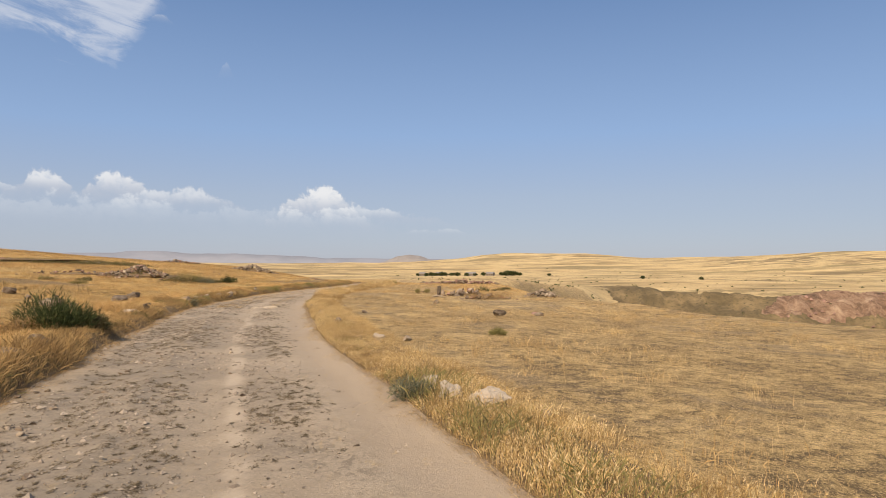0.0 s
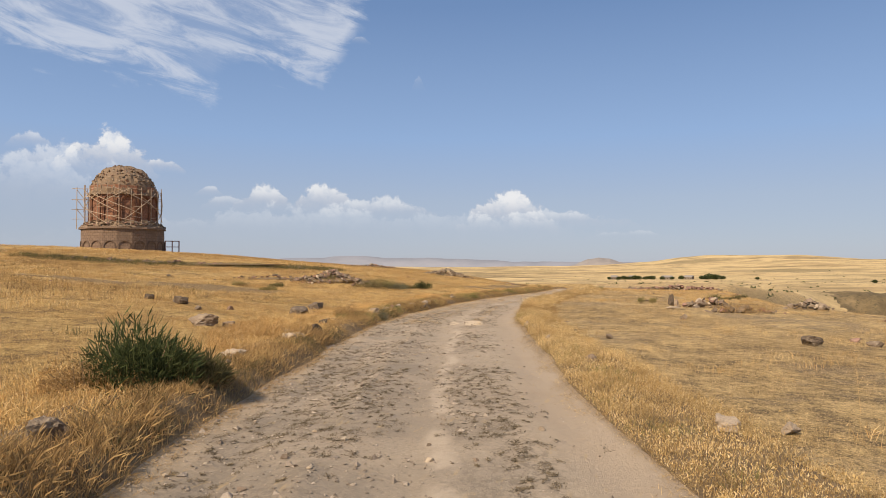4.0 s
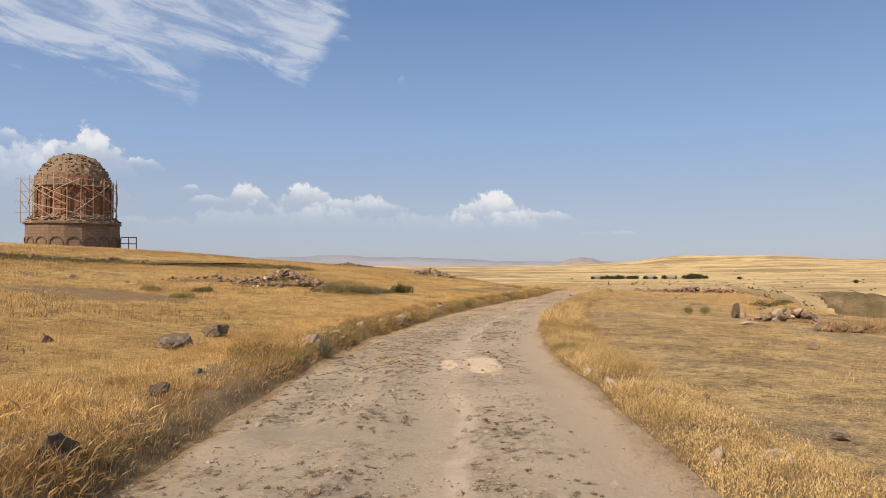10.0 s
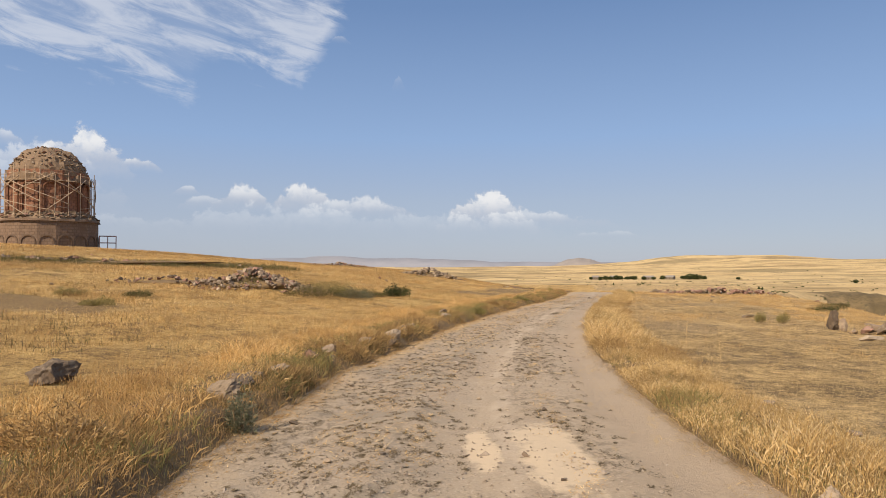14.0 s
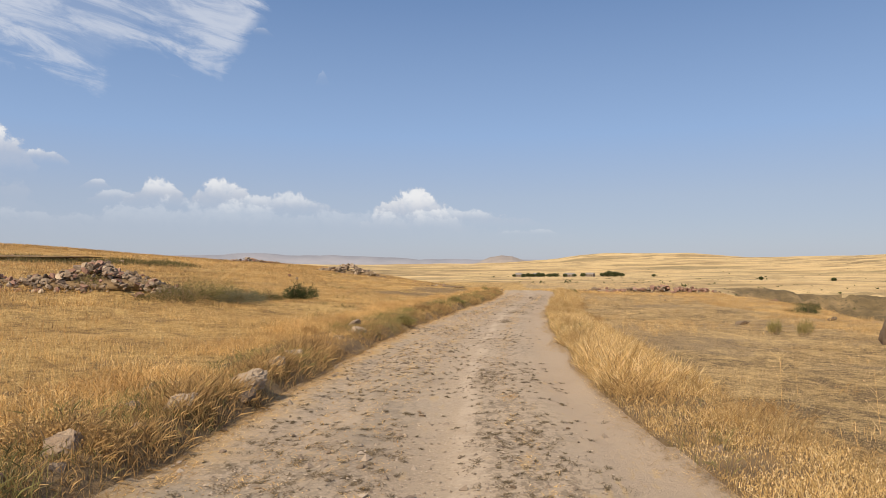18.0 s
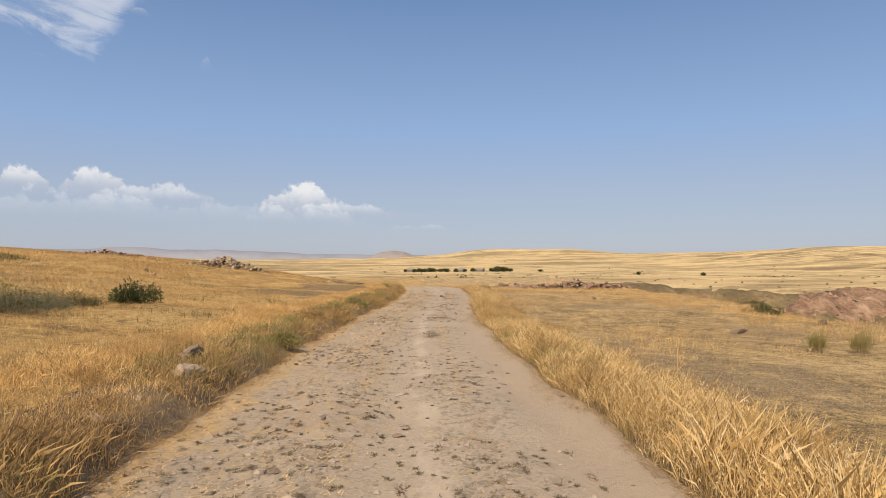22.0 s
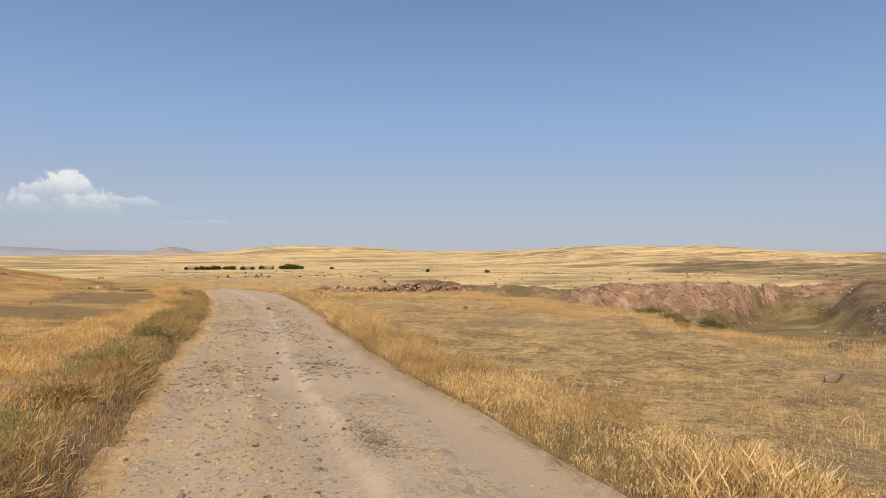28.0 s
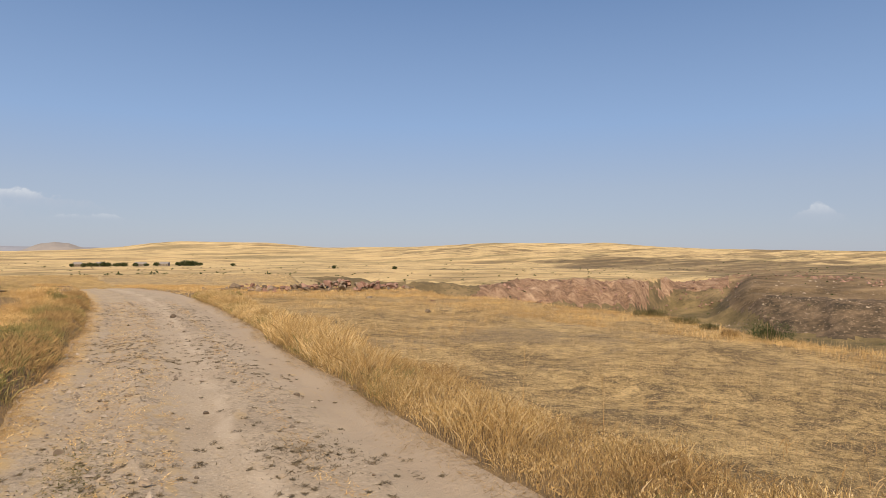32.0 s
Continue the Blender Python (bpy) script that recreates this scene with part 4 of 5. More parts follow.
    for n in range(turns):
        a = face + (n - (turns - 1) / 2) * math.radians(17)
        top = 10.6 + rnd.uniform(-0.6, 0.9)
        px, py = math.cos(a) * RS, math.sin(a) * RS
        rod_part("upright", (px, py, H1 - 0.15), (px + rnd.uniform(-0.08, 0.08), py, top), 0.058, POLE, frame_root)
        if n:
            b = face + (n - 1 - (turns - 1) / 2) * math.radians(17)
            qx, qy = math.cos(b) * RS, math.sin(b) * RS
            for lv in levels:
                if rnd.random() < 0.5:
                    rod_part("ledger", (qx, qy, lv + rnd.uniform(-0.15, 0.15)), (px, py, lv + rnd.uniform(-0.15, 0.15)), 0.045, POLE, frame_root)
    for n0, n1, za, zb in ((1.5, 6.0, 10.2, 6.3), (1.2, 5.0, 8.4, 4.4), (3.5, 8.0, 9.2, 6.0), (9.5, 6.5, 9.6, 5.2), (8.0, 11.5, 8.8, 5.0), (10.5, 12.8, 9.6, 6.0), (2.0, 8.5, 6.9, 4.4), (4.5, 1.5, 9.8, 6.5), (7.0, 4.0, 10.2, 7.4), (12.5, 9.5, 8.0, 4.8), (5.5, 9.5, 10.3, 7.2)):
        pts = []
        for k in range(5):
            f = k / 4
            a = face + (n0 + (n1 - n0) * f - (turns - 1) / 2) * math.radians(17)
            pts.append((math.cos(a) * (RS + 0.12), math.sin(a) * (RS + 0.12), za + (zb - za) * f))
        bm = bmesh.new()
        for p, q in zip(pts, pts[1:]):
            rod(bm, p, q, 0.058)
        part("brace", bm, POLE, frame_root)
    # ladder-like bay that stands off one flank
    for sgn, end in ((-1, face - math.radians(96)),):
        for rr in (RS + 0.05, RS + 1.15):
            px, py = math.cos(end) * rr, math.sin(end) * rr
            rod_part("upright", (px, py, H1 - 0.2), (px, py, 11.0 - 0.4 * (rr > RS + 0.5)), 0.058, POLE, frame_root)
        for lv in (5.4, 7.0, 8.6, 10.4):
            rod_part("ledger", (math.cos(end) * (RS - 0.7), math.sin(end) * (RS - 0.7), lv), (math.cos(end) * (RS + 1.9), math.sin(end) * (RS + 1.9), lv - 0.05), 0.045, POLE, frame_root)
        for lv in (5.4, 7.0, 8.6):
            rod_part("brace", (math.cos(end) * RS, math.sin(end) * RS, lv), (math.cos(end) * (RS + 1.15), math.sin(end) * (RS + 1.15), lv + 1.6), 0.05, POLE, frame_root)
    # steel frame at the foot of the wall
    side = face + math.radians(88)
    ux, uy = math.cos(side), math.sin(side)
    cx, cy = ux * (R1 + 1.25), uy * (R1 + 1.25)
    gate = thing("steel_frame", (x + cx, y + cy, hz(x + cx, y + cy)), "rusty red steel frame standing beside the church wall", "steel frame")
    for u in (-1.1, 0.0, 1.1):
        for v in (-0.5, 0.5):
            rod_part("post", (ux * u - uy * v, uy * u + ux * v, -0.3), (ux * u - uy * v, uy * u + ux * v, 2.35), 0.07, RUST, gate, 4)
    for lv in (0.3, 1.3, 2.3):
        for v in (-0.5, 0.5):
            rod_part("rail", (-ux * 1.1 - uy * v, -uy * 1.1 + ux * v, lv), (ux * 1.1 - uy * v, uy * 1.1 + ux * v, lv), 0.055, RUST, gate, 4)


build_church(-79.9, 104.3, 3.9)

heap(-18.3, 46.4, 2.9, 1.4, 0.6, 480, (STONE, STONE, REDSTONE, PALE), 0.09, 0.26, "sprawling heap of grey and reddish field stones in dry grass", 12)
heap(-23.5, 48.5, 2.8, 1.3, 0.25, 60, (STONE, REDSTONE), 0.08, 0.26, "low scatter of dark field stones in dry grass", 20)
heap(-19.6, 85.2, 3.4, 1.1, 0.75, 240, (STONE, PALE, STONE), 0.14, 0.36, "long heap of pale and dark stones on the skyline", -8)
heap(-32.5, 95.0, 4.6, 1.0, 0.4, 130, (PALE, STONE, REDSTONE), 0.12, 0.34, "low ridge of reddish and pale stones on the skyline", -10)
heap(-41.0, 65.5, 13.5, 2.0, 0.28, 120, (STONE, REDSTONE, STONE), 0.14, 0.42, "long low ridge of brown stones grown over with dry scrub", 37)
heap(3.3, 41.8, 1.6, 0.6, 0.36, 70, (STONE, PALE, REDSTONE, STONE), 0.12, 0.38, "tumbled pale slabs of a ruined wall in dry grass", 8)
heap(8.6, 44.2, 1.25, 0.6, 0.4, 56, (STONE, STONE, PALE), 0.14, 0.36, "small heap of grey building stones in dry grass", 5)
heap(4.3, 37.9, 1.7, 0.35, 0.2, 26, (STONE, REDSTONE), 0.14, 0.34, "row of dark stones half hidden by dead stalks", 4)
heap(6.0, 83.2, 5.4, 1.0, 0.45, 110, (REDSTONE, REDSTONE, STONE), 0.18, 0.5, "long low row of broken reddish stones on the grass", 3)
heap(-10.6, 75.5, 2.2, 1.0, 0.12, 34, (PALE, REDSTONE, STONE), 0.08, 0.22, "thin scatter of pale stones on bare grey soil", 5)
heap(2.2, 88.0, 3.0, 0.6, 0.25, 30, (REDSTONE, STONE), 0.15, 0.4, "thin row of broken reddish stones on the grass", 3)

# single stones: x, y, wide, deep, tall, stuff
for sx, sy, w, d, t, m, lab in (
        (-10.0, 19.2, 0.7, 0.5, 0.4, STONE, "lichen-grey boulder sunk in golden grass"), (-9.6, 19.5, 0.36, 0.3, 0.22, STONE, "lichen-grey boulder sunk in golden grass"),
        (-14.3, 24.6, 0.6, 0.5, 0.42, STONE, "jagged grey boulder on the dry field"), (-13.4, 24.2, 0.4, 0.3, 0.2, STONE, "low grey boulder on the dry field"), (-15.6, 24.9, 0.4, 0.4, 0.3, STONE, "low grey boulder on the dry field"),
        (-11.08, 26.33, 0.80, 0.62, 0.46, STONE, "dark pitted boulder standing in dry grass"), (-11.2, 27.8, 0.64, 0.56, 0.42, STONE, "dark rounded boulder standing in dry grass"),
        (-10.6, 26.3, 0.36, 0.3, 0.2, STONE, "low dark boulder in dry grass"), (3.1, 24.0, 0.75, 0.55, 0.40, STONE, "dark brown boulder on the dry field"),
        (4.6, 24.4, 0.4, 0.3, 0.25, STONE, "small brown boulder on the dry field"),
        (0.21, 8.05, 0.30, 0.26, 0.22, STONE, "grey stone in the grass verge"), (0.44, 7.2, 0.44, 0.38, 0.32, WHITE, "white limestone lump in the grass verge"), (0.78, 6.95, 0.48, 0.4, 0.3, WHITE, "white limestone lump in the grass verge"),
        (0.2, 7.75, 0.38, 0.32, 0.3, WHITE, "white limestone lump in the grass verge"), (1.3, 6.6, 0.3, 0.22, 0.12, PALE, "flat pale stone in the grass verge"),
        (-0.62, 12.84, 0.42, 0.3, 0.2, PALE, "flat pale stone in the grass verge"), (-0.1, 12.9, 0.3, 0.2, 0.15, PALE, "flat pale stone in the grass verge"), (-2.86, 21.1, 0.18, 0.16, 0.26, PALE, "upright pale stone in the grass verge"),
        (-1.57, 22.3, 0.32, 0.24, 0.16, STONE, "flat grey stone in dry grass"), (-3.55, 25.06, 0.4, 0.3, 0.2, PALE, "pale stone in the grass verge"), (-3.0, 24.2, 0.36, 0.3, 0.18, STONE, "grey stone in the grass verge"), (-3.84, 26.05, 0.26, 0.22, 0.24, PALE, "pale stone in the grass verge"),
        (-2.4, 21.3, 0.5, 0.4, 0.15, PALE, "flat pale stone in the grass verge"), (-5.0, 46.1, 0.18, 0.15, 0.2, PALE, "white stone in the grass verge"), (-1.9, 17.4, 0.32, 0.25, 0.2, STONE, "grey stone in the grass verge"),
        (1.68, 42.6, 0.40, 0.34, 0.95, STONE, "upright weathered stone stump in dry grass"), (1.95, 42.6, 0.3, 0.28, 0.6, STONE, "upright weathered stone stump in dry grass"), (1.45, 39.4, 0.9, 0.35, 0.2, PALE, "fallen pale stone slab in dry grass"),
        (2.7, 41.2, 0.95, 0.4, 0.24, PALE, "fallen pale stone slab in dry grass"), (3.9, 42.4, 1.1, 0.55, 0.5, REDSTONE, "broad dark slab leaning on rubble"),
        (-5.32, 9.25, 0.5, 0.36, 0.26, PALE, "pale brown stone on the road bank"), (-5.7, 10.55, 0.4, 0.34, 0.32, STONE, "grey lichened stone on the road bank"), (-6.95, 15.25, 0.5, 0.36, 0.24, PALE, "pale stone half hidden in dry grass"), (-6.62, 14.4, 0.34, 0.26, 0.14, PALE, "flat pale stone on the road bank"),
        (-7.72, 18.6, 0.5, 0.34, 0.22, PALE, "pale flat stone on the road bank"), (-7.5, 19.4, 0.46, 0.38, 0.34, STONE, "dark stone lodged in the road bank"), (-8.45, 21.9, 0.36, 0.3, 0.24, STONE, "dark stone on the road bank"), (-7.40, 17.99, 0.42, 0.32, 0.25, PALE, "pale lichened stone on the road bank"), (-7.38, 18.18, 0.40, 0.30, 0.24, PALE, "pale lichened stone on the road bank"), (-7.37, 18.37, 0.34, 0.26, 0.20, PALE, "pale lichened stone on the road bank"), (-9.8, 42.5, 0.45, 0.35, 0.3, STONE, "dark stone on the road bank"),
        (-9.62, 32.15, 0.42, 0.36, 0.3, STONE, "dark lichened stone on the road bank"), (-9.6, 31.36, 0.36, 0.3, 0.26, REDSTONE, "reddish stone on the road bank"), (-9.43, 29.7, 0.44, 0.34, 0.24, PALE, "pale stone on the road bank"), (-9.45, 29.2, 0.4, 0.34, 0.24, PALE, "pale stone on the road bank"),
        (-9.42, 28.75, 0.5, 0.4, 0.26, STONE, "grey lichened stone on the road bank"), (-9.3, 28.05, 0.70, 0.5, 0.28, PALE, "broad lichen-grey boulder on the road bank"), (-9.56, 37.45, 0.55, 0.4, 0.26, PALE, "pale flat stone on the road bank"), (-9.55, 36.3, 0.48, 0.36, 0.24, PALE, "pale stone half hidden in dry grass"),
        (-9.4, 35.05, 0.55, 0.42, 0.32, PALE, "pale stone half hidden in dry grass"), (-9.25, 34.65, 0.36, 0.3, 0.2, STONE, "dark stone on the road bank"), (-9.54, 33.75, 0.6, 0.42, 0.3, PALE, "pale lichened stone on the road bank"), (-9.45, 41.2, 0.55, 0.4, 0.26, PALE, "pale flat stone on the road bank"), (-4.93, 66.4, 0.34, 0.2, 0.14, STONE, "dark clod lying on the dirt track")):
    ob = put_stone(sx, sy, w, d, t, m, big=True, name="boulder" if w > 0.6 else "stone", sunk=0.16)
    tagged(ob, lab, "boulder" if w > 0.6 else "stone")
for n in range(46):
    sy = RNG.uniform(4, 62)
    size = RNG.uniform(0.12, 0.32)
    sx = float(road_left(np.array([sy]))[0]) - RNG.uniform(0.25, 1.2)
    tagged(put_stone(sx, sy, size * 0.9, size * 0.7, size * 0.6, (STONE, STONE, PALE)[int(RNG.integers(3))], big=True), "weathered stone lodged in the soil bank beside the track", "stone", "stones along the bank")
for n in range(10):
    sy = RNG.uniform(6, 40)
    size = RNG.uniform(0.08, 0.18)
    sx = float(road_right(np.array([sy]))[0]) + RNG.uniform(0.3, 1.6)
    tagged(put_stone(sx, sy, size * 1.3, size, size * 0.7, (PALE, STONE)[int(RNG.integers(2))], big=True), "pale stone among tall dry grass at the track edge", "stone", "stones along the verge")
for n in range(34):
    sy, off = RNG.uniform(20, 100), RNG.uniform(4, 45)
    size = RNG.uniform(0.1, 0.28)
    sx = float(road_left(np.array([sy]))[0]) - off
    tagged(put_stone(sx, sy, size * 1.3, size, size * 0.8, (STONE, STONE, PALE, REDSTONE)[int(RNG.integers(4))]), "weathered field stone lying in dry golden grass", "stone", "stones on the slope")
for n in range(14):
    sy, off = RNG.uniform(22, 80), RNG.uniform(4, 15)
    size = RNG.uniform(0.12, 0.36)
    sx = float(road_right(np.array([sy]))[0]) + off
    tagged(put_stone(sx, sy, size * 1.3, size, size * 0.7, (STONE, STONE, REDSTONE)[int(RNG.integers(3))]), "small field stone lying on cropped dry grass", "stone", "stones on the flat field")


# ---- scattered small pieces, joined ----
def chips(name, x, y, z, size, mat, label, category, squash=0.6):
    """Many little angular stones in one mesh."""
    n = len(x)
    octa = np.array([(1, 0, 0), (0, 1, 0), (-1, 0, 0), (0, -1, 0), (0, 0, 1), (0, 0, -0.6)], float)
    tri = np.array([(0, 1, 4), (1, 2, 4), (2, 3, 4), (3, 0, 4), (1, 0, 5), (2, 1, 5), (3, 2, 5), (0, 3, 5)])
    a = RNG.uniform(0, 2 * np.pi, n)
    v = octa[None] * RNG.uniform(0.6, 1.35, (n, 6, 1)) * size[:, None, None] * np.array([1, 1, squash]) + RNG.normal(0, 0.16, (n, 6, 3)) * size[:, None, None]
    c, s = np.cos(a)[:, None], np.sin(a)[:, None]
    vx, vy = v[..., 0] * c - v[..., 1] * s, v[..., 0] * s + v[..., 1] * c
    verts = np.stack([vx + x[:, None], vy + y[:, None], v[..., 2] + z[:, None]], -1).reshape(-1, 3)
    faces = (tri[None] + 6 * np.arange(n)[:, None, None]).reshape(-1, 3)
    ob = link_mesh(name, verts, faces, [mat], smooth_faces=False)
    return tagged(ob, label, category, kind="stuff")


def on_road(n, y0, y1, lanes, spread):
    y = RNG.uniform(y0, y1, n)
    lane = np.clip(RNG.choice(lanes, n) + RNG.normal(0, spread, n), 0.01, 0.985)
    a, b = road_left(y), road_right(y)
    x = a + (b - a) * lane
    return x, y, lane


px, py, pl = on_road(28000, 2, 74, (0.06, 0.14, 0.22, 0.3, 0.38, 0.46, 0.62, 0.72), 0.08)
keep = fbm(px * 0.8, py * 0.8, 101, 3) > 0.42
px, py = px[keep], py[keep]
chips("road_gravel", px, py, road_surface(px, py) + 0.004, RNG.uniform(0.005, 0.019, len(px)) * (1 + 1.5 * (RNG.random(len(px)) > 0.94)), PEBBLE, "loose angular gravel strewn over the dirt track", "gravel")
px, py, pl = on_road(240, 3, 66, (0.08, 0.2, 0.3, 0.4, 0.65), 0.1)
for x0, y0 in zip(px, py):
    size = RNG.uniform(0.03, 0.075)
    tagged(put_stone(float(x0), float(y0), size * 1.3, size, size * 0.7, (STONE, PALE)[int(RNG.integers(2))], z=float(road_surface(np.array([x0]), np.array([y0]))[0]), sunk=0.25), "loose stone lying on the dirt track", "stone", "loose stones on the track")


# ---- grasses ----
def blades(name, x, y, h, w, lean, mat, label, category="dry grass", segs=1, z=None, heads=0.0, flat=False, ears=0):
    """Thin curved leaves rooted at x, y, all in one mesh."""
    n = len(x)
    z = height(x, y) - 0.01 if z is None else z
    a = RNG.uniform(0, 2 * np.pi, n)
    b = a + RNG.normal(0, 0.9, n) + np.pi / 2
    tilt = RNG.uniform(1.15, 1.5, n) if flat else np.abs(RNG.normal(0, 1, n)) * lean
    dx, dy = np.cos(b) * np.sin(tilt) * h + 0.02 * h, np.sin(b) * np.sin(tilt) * h
    dz = np.cos(tilt) * h
    sx, sy = np.cos(a) * w / 2, np.sin(a) * w / 2
    if segs == 1:
        v = np.stack([np.stack([x - sx, y - sy, z], -1), np.stack([x + sx, y + sy, z], -1), np.stack([x + dx, y + dy, z + dz], -1)], 1)
        f = np.array([(0, 1, 2)])
    else:
        m, t = 0.62, 0.28
        head = np.where(RNG.random(n) < heads, 1.7, 0.75)[:, None]
        mx, my, mz = x + dx * m * 0.75, y + dy * m * 0.75, z + dz * m * 1.02
        tx, ty = sx * head[:, 0], sy * head[:, 0]
        v = np.stack([np.stack([x - sx, y - sy, z], -1), np.stack([x + sx, y + sy, z], -1),
                      np.stack([mx - tx, my - ty, mz + 0.06 * h], -1), np.stack([mx + tx, my + ty, mz], -1),
                      np.stack([x + dx * 1.1, y + dy * 1.1, z + dz], -1)], 1)
        f = np.array([(0, 1, 3), (0, 3, 2), (2, 3, 4)])
    k = v.shape[1]
    faces = (f[None] + k * np.arange(n)[:, None, None]).reshape(-1, 3)
    v = v.reshape(-1, 3)
    for _ in range(ears):
        s = RNG.uniform(0.62, 1.05, n)
        p = np.stack([x + dx * s ** 1.4, y + dy * s ** 1.4, z + dz * s], -1)
        e = np.stack([p, p + RNG.normal(0, 0.006, (n, 3)), p + RNG.normal(0, 0.007, (n, 3)) + np.array([0, 0, 0.016])], 1)
        faces = np.concatenate([faces, len(v) + np.arange(3 * n).reshape(-1, 3)])
        v = np.concatenate([v, e.reshape(-1, 3)])
    ob = link_mesh(name, v, faces, [mat], smooth_faces=False)
    return tagged(ob, label, category, kind="stuff")


def tufts(side, off0, off1, y0, y1, count, per, spread, seed, dens=(0.0,), scale=1.6, bias=1.0, wave=0.0, clump=0.0):
    """Roots gathered in tufts beside the track; returns places and each tuft's vigour."""
    y = RNG.uniform(y0, y1, count)
    off = off0 + (off1 - off0) * RNG.random(count) ** bias
    x = road_left(y) - off if side < 0 else road_right(y) + off
    d = fbm(x / scale, y / scale, seed, 3)
    keep = d + RNG.normal(0, 0.06, count) > dens[0]
    for px, py, wx, wy in BARE_SPOTS:
        keep &= ((x - px) / wx) ** 2 + ((y - py) / wy) ** 2 + RNG.normal(0, 0.25, count) > 0.8
    x, y, d = x[keep], y[keep], d[keep]
    vig = np.clip(0.6 + 1.3 * (d - 0.35), 0.4, 1.1) * RNG.uniform(0.75, 1.15, len(x))
    if clump:
        vig = vig * (0.35 + 1.15 * vnoise(x / clump, y / clump, seed + 9)) * (0.6 + 0.4 * smooth(off[keep], 0.0, 0.25))
    if wave:
        vig = vig * np.interp(y, (0, 6, 12, 24, 28, 42, 58), (0.8, 0.85, 0.7, 0.75, 1.1, 1.2, 1.15)) * (0.55 + 0.75 * vnoise(y / wave, 0 * y, seed + 7)) * (1 - 0.35 * off[keep] / off1)
    x, y, vig = np.repeat(x, per), np.repeat(y, per), np.repeat(vig, per)
    x = x + RNG.normal(0, spread, len(x))
    y = y + RNG.normal(0, spread, len(y))
    inside = (x > road_left(y) - 0.02) & (x < road_right(y) + 0.02)
    out = ~inside
    return x[out], y[out], vig[out]


def sward(name, where, h, w, lean, mat, label, segs=1, heads=0.0, jitter=0.3, ears=0):
    x, y, vig = where
    hh = h * vig * RNG.uniform(1 - jitter, 1 + jitter, len(x))
    ww = w * RNG.uniform(0.7, 1.3, len(x))
    blades(name, x, y, hh, ww, lean, mat, label, segs=segs, heads=heads, ears=ears)


# the tall verge on the low side of the track
sward("verge_grass", tufts(1, 0.02, 1.25, 1.5, 76, 15000, 11, 0.09, 201, (0.25,), bias=1.25, wave=4.0, clump=0.55), 0.29, 0.0014, 0.30, OAT, "tall dry golden oat grass along the track edge", 2, 0.2, ears=2)
sward("verge_grass", tufts(1, 0.0, 1.5, 1.5, 76, 6500, 12, 0.09, 202, (0.32,), wave=4.0, clump=0.7), 0.21, 0.0019, 0.5, BROWN, "brown withered grass along the track edge", 2, 0.2)
sward("verge_grass", tufts(1, 0.0, 0.8, 1.5, 76, 3000, 11, 0.08, 203, (0.44,), wave=4.0, clump=0.7), 0.24, 0.0045, 0.5, GREEN, "last green grass low in the verge", 2)
# the bank on the high side
sward("bank_grass", tufts(-1, 0.03, 0.75, 1.5, 76, 8000, 13, 0.08, 204, (0.24,), clump=0.6), 0.19, 0.0036, 0.62, BROWN, "brown trampled grass on the soil bank", 2, 0.15)
sward("bank_grass", tufts(-1, 0.5, 2.2, 1.5, 76, 10500, 12, 0.10, 205, (0.30,), clump=0.7), 0.17, 0.0030, 0.55, DRY, "dry golden grass on the soil bank", 2, 0.3, ears=1)
sward("bank_grass", tufts(-1, 0.1, 0.7, 1.5, 38, 1500, 13, 0.08, 226, (0.36,), clump=0.6), 0.16, 0.0036, 0.6, OLIVE, "dull grey-brown withered weeds low on the soil bank", 2)
sward("bank_grass", tufts(-1, 0.1, 1.1, 24, 74, 1500, 13, 0.09, 206, (0.45,)), 0.19, 0.005, 0.45, GREEN, "dull green weeds and grass on the soil bank", 2)
# fields
sward("field_grass", tufts(-1, 1.5, 7, 1.5, 80, 30000, 10, 0.10, 207, (0.27,), 2.5, clump=0.8), 0.12, 0.0048, 1.05, DRY, "dry golden grass over the sloping field")
sward("field_grass", tufts(-1, 1.5, 12, 1.5, 80, 9000, 9, 0.12, 208, (0.42,), 2.5), 0.11, 0.006, 1.0, BROWN, "brown patches of withered grass in the field")
sward("field_grass", tufts(-1, 7, 18, 5, 95, 26000, 9, 0.14, 209, (0.28,), 3.5, clump=1.3), 0.14, 0.010, 0.95, DRY, "dry golden grass over the sloping field")
sward("field_grass", tufts(-1, 18, 48, 18, 112, 26000, 8, 0.25, 210, (0.32,), 6.0), 0.17, 0.022, 0.75, DRY, "dry golden grass over the sloping field")
sward("field_grass", tufts(-1, 48, 95, 60, 128, 10000, 7, 0.35, 211, (0.32,), 6.0), 0.24, 0.045, 0.55, DRY, "dry golden grass round the ruined church")
sward("field_grass", tufts(-1, 10, 60, 18, 112, 16000, 7, 0.3, 212, (0.37,), 6.0), 0.18, 0.026, 0.65, BROWN, "brown withered grass over the sloping field")
sward("field_tussocks", tufts(-1, 5, 62, 12, 112, 5200, 34, 0.26, 218, (0.47,), 7.0), 0.20, 0.016, 0.6, BROWN, "withered brown tussocks scattered over the sloping field")
sward("field_tussocks", tufts(-1, 2.5, 50, 8, 108, 1500, 40, 0.22, 219, (0.50,), 4.0), 0.15, 0.012, 0.7, OLIVE, "dull olive weed patches scattered over the sloping field")
